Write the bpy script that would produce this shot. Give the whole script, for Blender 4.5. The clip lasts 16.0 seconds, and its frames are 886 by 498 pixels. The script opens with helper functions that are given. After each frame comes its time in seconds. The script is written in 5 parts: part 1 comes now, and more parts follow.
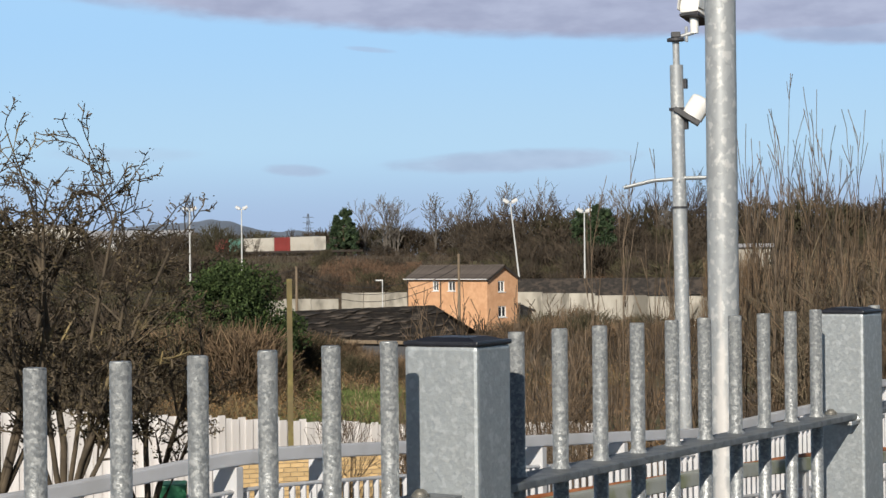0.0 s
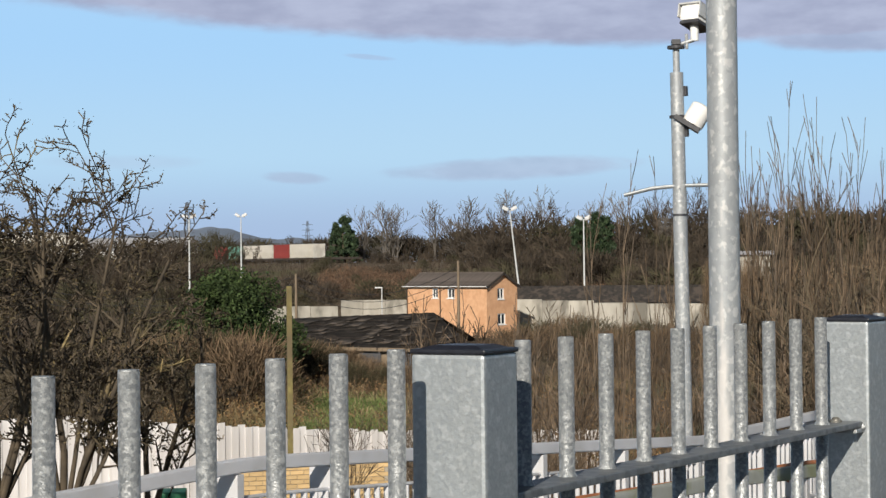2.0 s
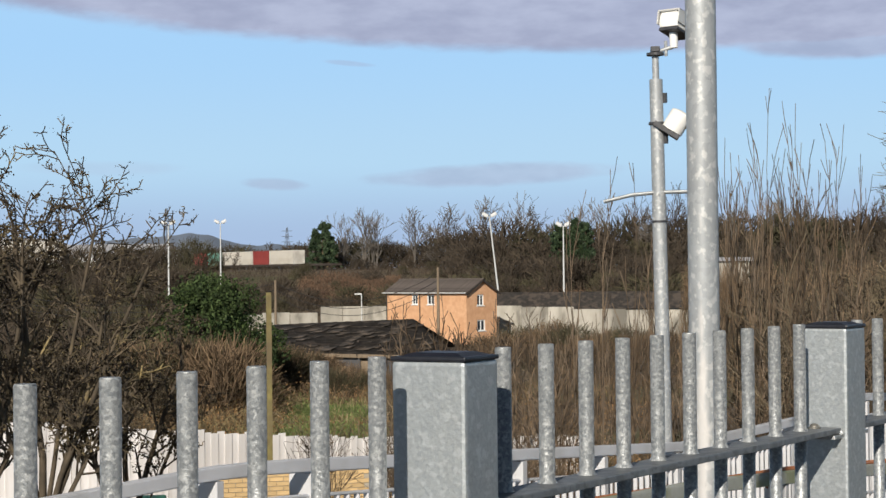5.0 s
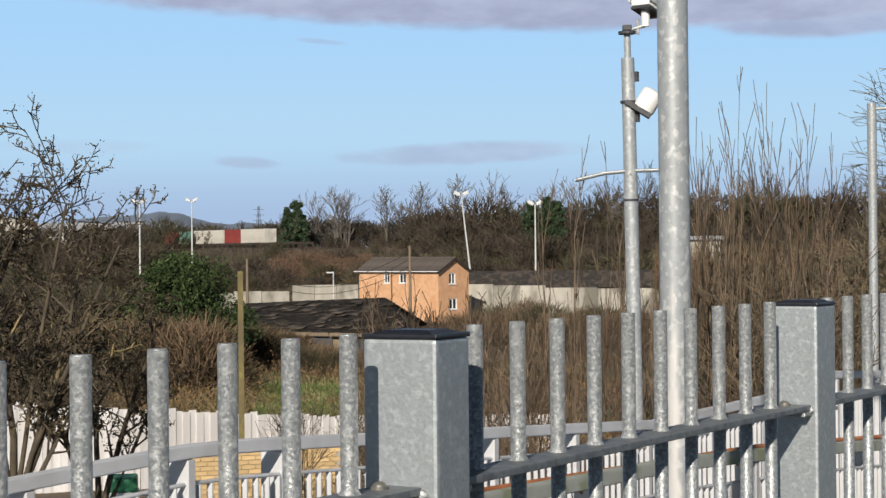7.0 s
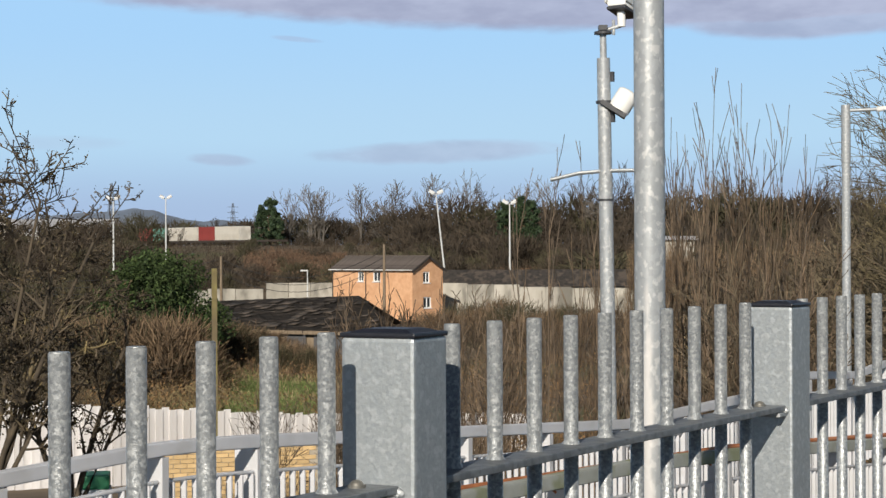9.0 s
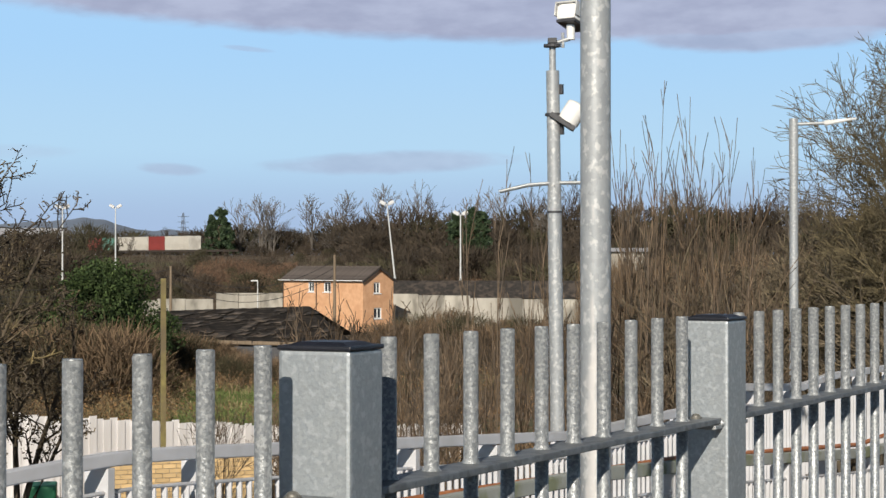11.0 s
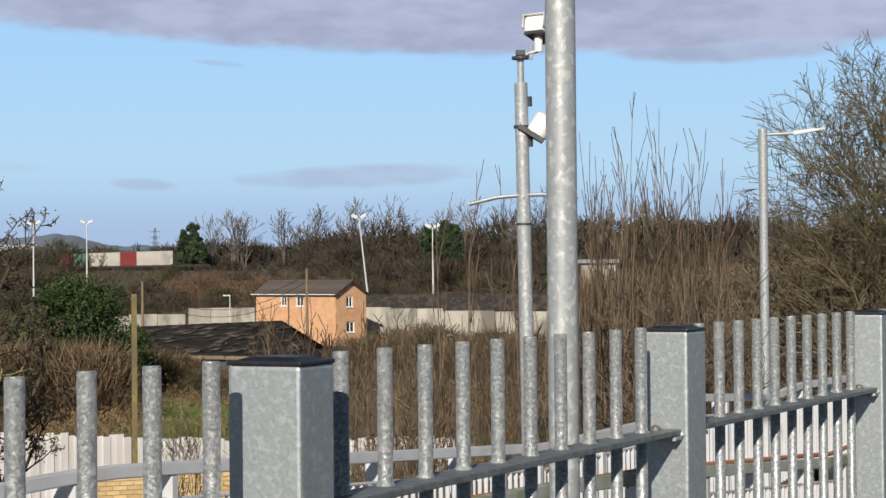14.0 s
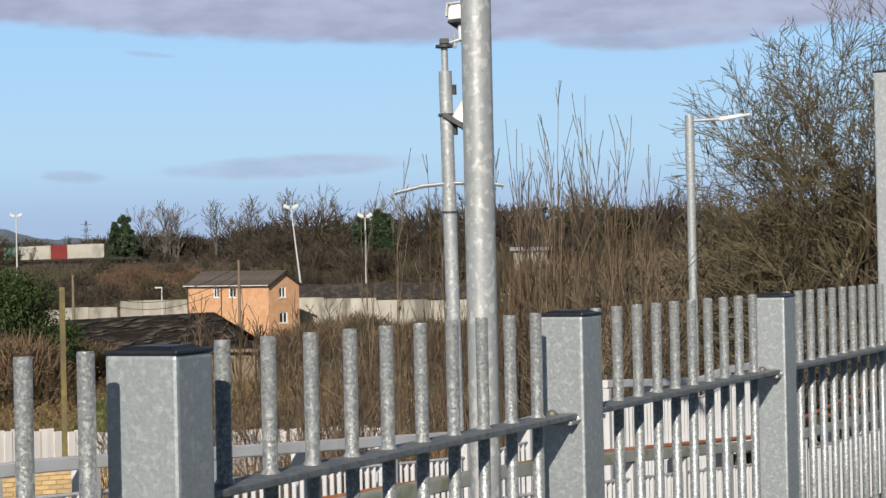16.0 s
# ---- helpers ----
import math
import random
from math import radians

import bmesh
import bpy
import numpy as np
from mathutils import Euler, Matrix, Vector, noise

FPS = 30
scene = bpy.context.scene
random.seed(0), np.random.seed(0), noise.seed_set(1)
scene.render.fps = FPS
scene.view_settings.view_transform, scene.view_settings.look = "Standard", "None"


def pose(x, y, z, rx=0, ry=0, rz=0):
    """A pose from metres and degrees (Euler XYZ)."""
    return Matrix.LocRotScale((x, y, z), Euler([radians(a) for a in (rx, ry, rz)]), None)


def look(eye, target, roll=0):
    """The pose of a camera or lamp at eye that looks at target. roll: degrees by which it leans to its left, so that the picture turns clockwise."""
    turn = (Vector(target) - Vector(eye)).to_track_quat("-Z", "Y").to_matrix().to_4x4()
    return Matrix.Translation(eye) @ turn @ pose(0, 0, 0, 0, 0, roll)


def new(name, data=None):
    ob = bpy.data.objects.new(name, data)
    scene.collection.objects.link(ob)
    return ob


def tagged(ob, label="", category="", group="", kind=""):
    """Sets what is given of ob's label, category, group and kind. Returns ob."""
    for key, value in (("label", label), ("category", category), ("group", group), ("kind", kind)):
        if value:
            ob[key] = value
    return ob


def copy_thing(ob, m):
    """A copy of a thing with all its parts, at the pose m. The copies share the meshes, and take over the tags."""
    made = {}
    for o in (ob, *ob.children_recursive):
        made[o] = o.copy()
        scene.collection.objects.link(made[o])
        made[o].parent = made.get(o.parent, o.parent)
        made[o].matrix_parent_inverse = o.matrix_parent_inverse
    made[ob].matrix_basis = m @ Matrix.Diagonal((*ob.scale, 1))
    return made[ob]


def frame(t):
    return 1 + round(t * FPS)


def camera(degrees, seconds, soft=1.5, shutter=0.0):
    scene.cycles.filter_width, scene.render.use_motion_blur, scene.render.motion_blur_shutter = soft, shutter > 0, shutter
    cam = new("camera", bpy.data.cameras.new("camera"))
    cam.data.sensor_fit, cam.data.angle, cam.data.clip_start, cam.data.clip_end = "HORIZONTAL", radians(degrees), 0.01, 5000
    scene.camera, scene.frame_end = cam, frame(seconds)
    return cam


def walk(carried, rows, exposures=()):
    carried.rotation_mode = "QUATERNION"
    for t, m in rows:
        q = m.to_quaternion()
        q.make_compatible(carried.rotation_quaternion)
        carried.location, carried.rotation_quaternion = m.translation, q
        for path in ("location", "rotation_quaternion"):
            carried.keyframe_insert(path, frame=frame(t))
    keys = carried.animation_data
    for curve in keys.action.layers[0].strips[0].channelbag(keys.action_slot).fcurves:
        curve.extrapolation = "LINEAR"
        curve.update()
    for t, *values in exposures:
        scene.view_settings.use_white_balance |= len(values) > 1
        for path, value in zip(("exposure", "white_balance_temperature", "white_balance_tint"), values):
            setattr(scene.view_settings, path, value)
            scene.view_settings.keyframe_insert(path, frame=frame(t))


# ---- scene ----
random.seed(5)
cam = camera(27.2, 16.0, soft=1.5)
PATH = [
    (0, (-2.212, -1.457, 1.512), (-0.549, -0.346, 1.523), -0.6),
    (0.5, (-2.21, -1.457, 1.512), (-0.549, -0.342, 1.524), -0.7),
    (1, (-2.211, -1.454, 1.513), (-0.551, -0.339, 1.525), -0.8),
    (1.5, (-2.213, -1.447, 1.513), (-0.552, -0.332, 1.526), -0.7),
    (2, (-2.215, -1.446, 1.513), (-0.552, -0.336, 1.532), -0.6),
    (2.5, (-2.218, -1.451, 1.516), (-0.552, -0.345, 1.539), -0.6),
    (3, (-2.221, -1.454, 1.516), (-0.552, -0.352, 1.542), -0.7),
    (5.5, (-2.224, -1.45, 1.514), (-0.545, -0.363, 1.536), -0.6),
    (6, (-2.216, -1.451, 1.513), (-0.533, -0.371, 1.526), -0.6),
    (6.5, (-2.219, -1.451, 1.512), (-0.531, -0.377, 1.519), -0.6),
    (7, (-2.222, -1.45, 1.513), (-0.53, -0.384, 1.515), -0.6),
    (7.5, (-2.222, -1.448, 1.514), (-0.524, -0.391, 1.516), -0.5),
    (8, (-2.219, -1.443, 1.513), (-0.517, -0.393, 1.516), -0.4),
    (10.3, (-2.245, -1.455, 1.515), (-0.523, -0.437, 1.511), -0.0),
    (10.5, (-2.238, -1.456, 1.515), (-0.512, -0.447, 1.514), 0.0),
    (11, (-2.25, -1.485, 1.519), (-0.516, -0.489, 1.531), -0.0),
    (11.5, (-2.254, -1.503, 1.522), (-0.517, -0.512, 1.545), -0.1),
    (12, (-2.254, -1.504, 1.521), (-0.515, -0.518, 1.551), -0.1),
    (12.5, (-2.251, -1.498, 1.519), (-0.508, -0.517, 1.55), -0.2),
    (13, (-2.234, -1.491, 1.517), (-0.488, -0.517, 1.546), -0.2),
    (13.5, (-2.225, -1.492, 1.517), (-0.478, -0.518, 1.541), -0.3),
    (14, (-2.218, -1.504, 1.519), (-0.469, -0.534, 1.545), -0.5),
    (14.5, (-2.204, -1.53, 1.518), (-0.45, -0.57, 1.542), -0.7),
    (15, (-2.202, -1.55, 1.517), (-0.44, -0.604, 1.539), -0.9),
    (15.5, (-2.203, -1.568, 1.517), (-0.439, -0.626, 1.537), -1.0),
    (16, (-2.185, -1.579, 1.514), (-0.402, -0.673, 1.527), -1.2),
]
walk(cam, [(t, look(eye, target, roll)) for t, eye, target, roll in PATH])

# ---- light ----
SUN_BEARING, SUN_HEIGHT = 199.0, 26.5
sun_data = bpy.data.lights.new("sun", "SUN")
sun_data.energy, sun_data.angle, sun_data.color = 5.0, radians(0.5), (1.0, 0.93, 0.82)
sun = new("sun", sun_data)
_d = Vector((math.cos(radians(SUN_BEARING)) * math.cos(radians(SUN_HEIGHT)), math.sin(radians(SUN_BEARING)) * math.cos(radians(SUN_HEIGHT)), math.sin(radians(SUN_HEIGHT))))
sun.matrix_world = look(_d * 50, (0, 0, 0))
scene.view_settings.exposure = 0.04

world = bpy.data.worlds.new("sky")
scene.world = world
world.use_nodes = True


def build_sky():
    nt = world.node_tree
    nt.nodes.clear()
    N, L = nt.nodes.new, nt.links.new

    def mth(op, a, b=None, c=None, clamp=False):
        n = N("ShaderNodeMath")
        n.operation, n.use_clamp = op, clamp
        for i, v in enumerate((a, b, c)):
            if v is None:
                continue
            if isinstance(v, (int, float)):
                n.inputs[i].default_value = v
            else:
                L(v, n.inputs[i])
        return n.outputs[0]

    def step(v, lo, hi):
        n = N("ShaderNodeMapRange")
        n.interpolation_type = "SMOOTHSTEP"
        n.inputs["From Min"].default_value, n.inputs["From Max"].default_value = lo, hi
        L(v, n.inputs["Value"])
        return n.outputs["Result"]

    out, bg, sky = N("ShaderNodeOutputWorld"), N("ShaderNodeBackground"), N("ShaderNodeTexSky")
    sky.sky_type, sky.sun_disc = "NISHITA", False
    sky.sun_elevation, sky.sun_rotation = radians(SUN_HEIGHT), radians(90 - SUN_BEARING)
    sky.air_density, sky.dust_density, sky.ozone_density = SKY_AIR, SKY_DUST, 1.6
    co = N("ShaderNodeTexCoord")
    sep = N("ShaderNodeSeparateXYZ")
    L(co.outputs["Generated"], sep.inputs[0])
    az = mth("MULTIPLY", mth("ARCTAN2", sep.outputs[1], sep.outputs[0]), 57.2958)
    el = mth("MULTIPLY", mth("ARCSINE", sep.outputs[2]), 57.2958)
    com = N("ShaderNodeCombineXYZ")
    L(mth("MULTIPLY", az, 0.35), com.inputs[0])
    L(el, com.inputs[1])

    def wisps(scale, detail, rough=0.55):
        n = N("ShaderNodeTexNoise")
        n.inputs["Scale"].default_value, n.inputs["Detail"].default_value, n.inputs["Roughness"].default_value = scale, detail, rough
        L(com.outputs[0], n.inputs["Vector"])
        return n.outputs["Fac"]

    broad, fine = wisps(0.55, 5), wisps(2.2, 6)
    ragged = mth("ADD", mth("MULTIPLY", mth("SUBTRACT", broad, 0.5), 1.3), mth("MULTIPLY", mth("SUBTRACT", fine, 0.5), 0.7))
    total = None
    # bearing, height, half width, half depth, tilt, strength: the long cloud bank and the small wisps under it
    for a0, e0, wa, we, tilt, ragg, power, soft in CLOUDS:
        da = mth("SUBTRACT", az, a0)
        de = mth("SUBTRACT", mth("SUBTRACT", el, e0), mth("MULTIPLY", da, tilt))
        q = mth("ADD", mth("POWER", mth("ABSOLUTE", mth("DIVIDE", da, wa)), 2.0), mth("POWER", mth("ABSOLUTE", mth("DIVIDE", de, we)), 2.0))
        q = mth("SUBTRACT", mth("SUBTRACT", 1.0, q), mth("MULTIPLY", ragged, ragg))
        m = mth("MULTIPLY", step(q, 0.0, soft), power)
        total = m if total is None else mth("MAXIMUM", total, m)
    # the rest of the sky carries the same broken cloud higher up
    high = mth("MULTIPLY", mth("MULTIPLY", step(broad, 0.5, 0.68), step(el, 10.0, 16.0)), 0.35)
    total = mth("MAXIMUM", total, high)
    def blend(fac, one, two):
        n = N("ShaderNodeMix")
        n.data_type = "RGBA"
        L(fac, n.inputs[0])
        for i, v in ((6, one), (7, two)):
            if isinstance(v, tuple):
                n.inputs[i].default_value = (*v, 1)
            else:
                L(v, n.inputs[i])
        return n.outputs[2]

    tint = N("ShaderNodeMix")
    tint.data_type, tint.blend_type = "RGBA", "MULTIPLY"
    tint.inputs[0].default_value = 1.0
    tint.inputs[7].default_value = (*SKY_TINT, 1)
    L(sky.outputs[0], tint.inputs[6])
    # pale haze on the horizon, clear blue over it, deepening towards the zenith
    low = blend(step(el, 3.0, 7.5), blend(step(el, 1.0, 3.6), MURK, HAZE), CLEAR)
    air = blend(step(el, 8.5, 15.0), low, tint.outputs[2])
    mix = N("ShaderNodeMix")
    mix.data_type = "RGBA"
    L(total, mix.inputs[0])
    L(air, mix.inputs[6])
    grey = N("ShaderNodeMix")
    grey.data_type = "RGBA"
    grey.inputs[6].default_value, grey.inputs[7].default_value = (*CLOUD_DARK, 1), (*CLOUD_LIGHT, 1)
    L(step(mth("ADD", broad, mth("MULTIPLY", fine, 0.3)), 0.45, 0.85), grey.inputs[0])
    L(grey.outputs[2], mix.inputs[7])
    L(mix.outputs[2], bg.inputs[0])
    bg.inputs[1].default_value = SKY_STRENGTH
    L(bg.outputs[0], out.inputs[0])


SKY_STRENGTH, SKY_AIR, SKY_DUST = 0.1, 1.0, 0.2
SKY_TINT = (0.17, 0.175, 0.18)
MURK, HAZE, CLEAR = (3.85, 5.15, 7.3), (4.55, 6.75, 8.75), (3.85, 6.4, 9.3)
CLOUD_DARK, CLOUD_LIGHT = (3.5, 3.8, 5.3), (4.6, 5.0, 6.6)
CLOUDS = [
    (26.0, 9.65, 26.0, 3.0, 0.012, 0.18, 0.95, 0.24),
    (20.2, 7.3, 5.0, 1.0, 0.0, 0.35, 0.8, 0.45),
    (31.3, 3.05, 4.4, 0.42, -0.035, 0.8, 0.5, 0.8),
    (38.3, 2.8, 1.1, 0.22, 0.06, 0.9, 0.42, 0.9),
    (43.5, 3.3, 3.0, 0.3, 0.0, 0.9, 0.2, 1.0),
    (36.0, 6.55, 0.9, 0.1, 0.09, 0.8, 0.35, 0.9),
]
build_sky()

# ---- materials ----


def material(name, dark, light, scale=4.0, detail=6.0, rough=0.7, metal=0.0, bump=0.0, bump_scale=None, patch=None, patch_scale=0.5, patch_amount=0.5,
             stretch=(1, 1, 1), random_value=0.0, island=0.0, cells=0.0, spec=0.5, patch_from=0.48, patch_to=0.62):
    """Two tones mixed by grain at one scale, with patches of a third at another, and relief."""
    m = bpy.data.materials.new(name)
    m.use_nodes = True
    nt = m.node_tree
    N, L = nt.nodes.new, nt.links.new
    b = nt.nodes["Principled BSDF"]
    co, mp = N("ShaderNodeTexCoord"), N("ShaderNodeMapping")
    mp.inputs["Scale"].default_value = stretch
    L(co.outputs["Object"], mp.inputs[0])
    if cells:
        g = N("ShaderNodeTexVoronoi")
        g.inputs["Scale"].default_value = cells
        warp = N("ShaderNodeTexNoise")
        warp.inputs["Scale"].default_value = cells * 1.6
        L(mp.outputs[0], warp.inputs["Vector"])
        add = N("ShaderNodeMix")
        add.data_type, add.blend_type = "RGBA", "ADD"
        add.inputs[0].default_value = 0.6 / cells
        L(mp.outputs[0], add.inputs[6])
        L(warp.outputs["Color"], add.inputs[7])
        L(add.outputs[2], g.inputs["Vector"])
        sepc = N("ShaderNodeSeparateColor")
        L(g.outputs["Color"], sepc.inputs[0])
        grain = sepc.outputs[0]
    else:
        g = N("ShaderNodeTexNoise")
        g.inputs["Scale"].default_value, g.inputs["Detail"].default_value = scale, detail
        L(mp.outputs[0], g.inputs["Vector"])
        grain = g.outputs["Fac"]
    ramp = N("ShaderNodeMapRange")
    ramp.inputs["From Min"].default_value, ramp.inputs["From Max"].default_value = (0.0, 1.0) if cells else (0.3, 0.7)
    L(grain, ramp.inputs["Value"])
    mix = N("ShaderNodeMix")
    mix.data_type = "RGBA"
    mix.inputs[6].default_value, mix.inputs[7].default_value = (*dark, 1), (*light, 1)
    L(ramp.outputs[0], mix.inputs[0])
    colour = mix.outputs[2]
    if patch:
        p = N("ShaderNodeTexNoise")
        p.inputs["Scale"].default_value, p.inputs["Detail"].default_value = patch_scale, 5
        L(mp.outputs[0], p.inputs["Vector"])
        r2 = N("ShaderNodeMapRange")
        r2.interpolation_type = "SMOOTHSTEP"
        r2.inputs["From Min"].default_value, r2.inputs["From Max"].default_value = patch_from, patch_to
        r2.inputs["To Max"].default_value = patch_amount
        L(p.outputs["Fac"], r2.inputs["Value"])
        mx = N("ShaderNodeMix")
        mx.data_type = "RGBA"
        mx.inputs[7].default_value = (*patch, 1)
        L(r2.outputs[0], mx.inputs[0])
        L(colour, mx.inputs[6])
        colour = mx.outputs[2]
    if random_value or island:
        if random_value:
            src = N("ShaderNodeObjectInfo").outputs["Random"]
        else:
            src = N("ShaderNodeNewGeometry").outputs["Random Per Island"]
        mr = N("ShaderNodeMapRange")
        amount = random_value or island
        mr.inputs["To Min"].default_value, mr.inputs["To Max"].default_value = 1 - amount, 1 + amount
        L(src, mr.inputs["Value"])
        hs = N("ShaderNodeHueSaturation")
        L(mr.outputs[0], hs.inputs["Value"])
        L(colour, hs.inputs["Color"])
        colour = hs.outputs[0]
    L(colour, b.inputs["Base Color"])
    b.inputs["Roughness"].default_value, b.inputs["Metallic"].default_value = rough, metal
    b.inputs["Specular IOR Level"].default_value = spec
    if bump:
        bt = N("ShaderNodeTexNoise")
        bt.inputs["Scale"].default_value, bt.inputs["Detail"].default_value = bump_scale or scale * 3, 5
        L(mp.outputs[0], bt.inputs["Vector"])
        bp = N("ShaderNodeBump")
        bp.inputs["Strength"].default_value, bp.inputs["Distance"].default_value = bump, 0.01
        L(bt.outputs["Fac"], bp.inputs["Height"])
        L(bp.outputs[0], b.inputs["Normal"])
    return m


GALV = material("galvanised_steel", (0.225, 0.24, 0.25), (0.37, 0.385, 0.39), cells=200, rough=0.42, metal=0.45, bump=0.2, bump_scale=220, patch=(0.68, 0.69, 0.68), patch_scale=150, patch_amount=0.48, patch_from=0.51, patch_to=0.62)
GALV_POST = material("galvanised_post", (0.33, 0.355, 0.37), (0.39, 0.415, 0.425), cells=170, rough=0.5, metal=0.5, bump=0.1, bump_scale=150, patch=(0.55, 0.575, 0.585), patch_scale=75, patch_amount=0.45, patch_from=0.52, patch_to=0.64)
GALV_COLUMN = material("galvanised_column", (0.32, 0.335, 0.345), (0.385, 0.4, 0.41), cells=30, rough=0.5, metal=0.25, bump=0.06, bump_scale=60, patch=(0.6, 0.6, 0.58), patch_scale=24, patch_amount=0.65, patch_from=0.54, patch_to=0.63, stretch=(1, 1, 0.8))


def painted_glint(base, name):
    """The column's zinc with a long cream glint painted down the side that faces the path."""
    m = base.copy()
    m.name = name
    nt = m.node_tree
    N, L = nt.nodes.new, nt.links.new
    b = nt.nodes["Principled BSDF"]
    old = b.inputs["Base Color"].links[0].from_socket
    co, sep = N("ShaderNodeTexCoord"), N("ShaderNodeSeparateXYZ")
    L(co.outputs["Object"], sep.inputs[0])
    noise_tex, mp = N("ShaderNodeTexNoise"), N("ShaderNodeMapping")
    mp.inputs["Scale"].default_value = (1, 1, 0.3)
    L(co.outputs["Object"], mp.inputs[0])
    noise_tex.inputs["Scale"].default_value, noise_tex.inputs["Detail"].default_value = 16, 5
    L(mp.outputs[0], noise_tex.inputs["Vector"])

    def mth(op, a, c):
        n = N("ShaderNodeMath")
        n.operation = op
        for i, v in enumerate((a, c)):
            if isinstance(v, (int, float)):
                n.inputs[i].default_value = v
            else:
                L(v, n.inputs[i])
        return n.outputs[0]

    # across the column, seen from the path, the painted glint lies a little to one side
    across = mth("ADD", mth("MULTIPLY", sep.outputs[0], 0.39), mth("MULTIPLY", sep.outputs[1], -0.92))
    off = mth("ABSOLUTE", mth("ADD", across, 0.012), 0)
    height = N("ShaderNodeMapRange")
    height.inputs["From Min"].default_value, height.inputs["From Max"].default_value = STREAK_TOP, STREAK_TOP - 1.6
    height.inputs["To Min"].default_value, height.inputs["To Max"].default_value = -0.04, 0.034
    L(sep.outputs[2], height.inputs["Value"])
    edge = mth("SUBTRACT", mth("ADD", height.outputs[0], mth("MULTIPLY", mth("SUBTRACT", noise_tex.outputs["Fac"], 0.5), 0.1)), off)
    fac = N("ShaderNodeMapRange")
    fac.inputs["From Min"].default_value, fac.inputs["From Max"].default_value = -0.014, 0.018
    fac.inputs["To Max"].default_value = 0.7
    L(edge, fac.inputs["Value"])
    mx = N("ShaderNodeMix")
    mx.data_type = "RGBA"
    # cream of the bright reflection, mixed into the base colour
    mx.inputs[7].default_value = (0.66, 0.63, 0.6, 1)
    L(fac.outputs[0], mx.inputs[0])
    L(old, mx.inputs[6])
    L(mx.outputs[2], b.inputs["Base Color"])
    return m


STREAK_TOP = 2.9
COLUMN_STREAK = painted_glint(GALV_COLUMN, "glint_column")
RAIL_STEEL = material("weathered_rail_steel", (0.13, 0.14, 0.15), (0.21, 0.225, 0.24), cells=80, rough=0.5, metal=0.4, patch=(0.26, 0.275, 0.28), patch_scale=22)
CAP = material("black_plastic", (0.010, 0.011, 0.016), (0.02, 0.021, 0.028), scale=60, rough=0.38, bump=0.05)
BOLT = material("dull_bolt", (0.16, 0.15, 0.13), (0.26, 0.25, 0.22), scale=80, rough=0.5, metal=0.5)
WHITE_RAIL = material("white_painted_steel", (0.55, 0.55, 0.57), (0.66, 0.66, 0.68), scale=3, rough=0.45, patch=(0.42, 0.41, 0.39), patch_scale=1.4, patch_amount=0.35)
MOSS_BEAM = material("mossy_edge_beam", (0.30, 0.31, 0.27), (0.42, 0.43, 0.4), scale=5, rough=0.8, patch=(0.2, 0.22, 0.11), patch_scale=2.5, patch_amount=0.8, bump=0.3)
RUST_PIPE = material("rust_orange_pipe", (0.36, 0.12, 0.04), (0.5, 0.2, 0.08), scale=8, rough=0.6, patch=(0.25, 0.08, 0.03), patch_scale=3)
CAM_WHITE = material("white_housing", (0.78, 0.77, 0.74), (0.84, 0.83, 0.8), scale=6, rough=0.4)
CAM_DARK = material("dark_housing", (0.03, 0.03, 0.035), (0.06, 0.06, 0.065), scale=20, rough=0.5)
TWIG = material("bare_twig", (0.055, 0.043, 0.027), (0.15, 0.116, 0.072), scale=3, rough=0.85, island=0.5)
TWIG_RED = material("young_shoot", (0.046, 0.033, 0.02), (0.155, 0.105, 0.064), scale=3, rough=0.7, island=0.6)
TWIG_DARK = material("hawthorn_bark", (0.038, 0.03, 0.021), (0.1, 0.076, 0.049), scale=6, rough=0.9, island=0.5, patch=(0.3, 0.23, 0.1), patch_scale=1.1, patch_amount=0.7, patch_from=0.56, patch_to=0.66)
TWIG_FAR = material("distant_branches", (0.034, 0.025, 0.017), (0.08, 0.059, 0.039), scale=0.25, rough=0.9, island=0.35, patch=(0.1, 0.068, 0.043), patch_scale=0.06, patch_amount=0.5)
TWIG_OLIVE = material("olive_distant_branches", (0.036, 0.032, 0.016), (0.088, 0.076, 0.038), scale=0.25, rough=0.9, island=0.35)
# pale bark with distance haze put into the colour
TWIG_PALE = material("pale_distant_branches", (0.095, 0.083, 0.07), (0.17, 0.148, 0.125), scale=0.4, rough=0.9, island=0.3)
MOSS_TWIG = material("lichen_bark", (0.06, 0.048, 0.027), (0.14, 0.112, 0.058), scale=2, rough=0.9, island=0.45)
BRAMBLE = material("dry_bramble", (0.08, 0.053, 0.032), (0.22, 0.148, 0.085), scale=0.6, rough=0.9, island=0.6, patch=(0.165, 0.145, 0.06), patch_scale=0.12, patch_amount=0.5)
DRY_LEAF = material("withered_leaf", (0.12, 0.06, 0.025), (0.28, 0.17, 0.07), scale=1.5, rough=0.85, island=0.45)
LEAF = material("evergreen_leaf", (0.018, 0.034, 0.011), (0.06, 0.088, 0.028), scale=1.5, rough=0.75, island=0.6, spec=0.25)
LEAF_PINE = material("conifer_needle", (0.016, 0.034, 0.014), (0.045, 0.075, 0.028), scale=1, rough=0.7, island=0.35)
LEAF_BUD = material("hawthorn_bud", (0.045, 0.035, 0.018), (0.12, 0.09, 0.04), scale=4, rough=0.8, island=0.4)
GRASS = material("rough_grass", (0.075, 0.11, 0.028), (0.165, 0.2, 0.065), scale=0.8, rough=0.9, island=0.4)
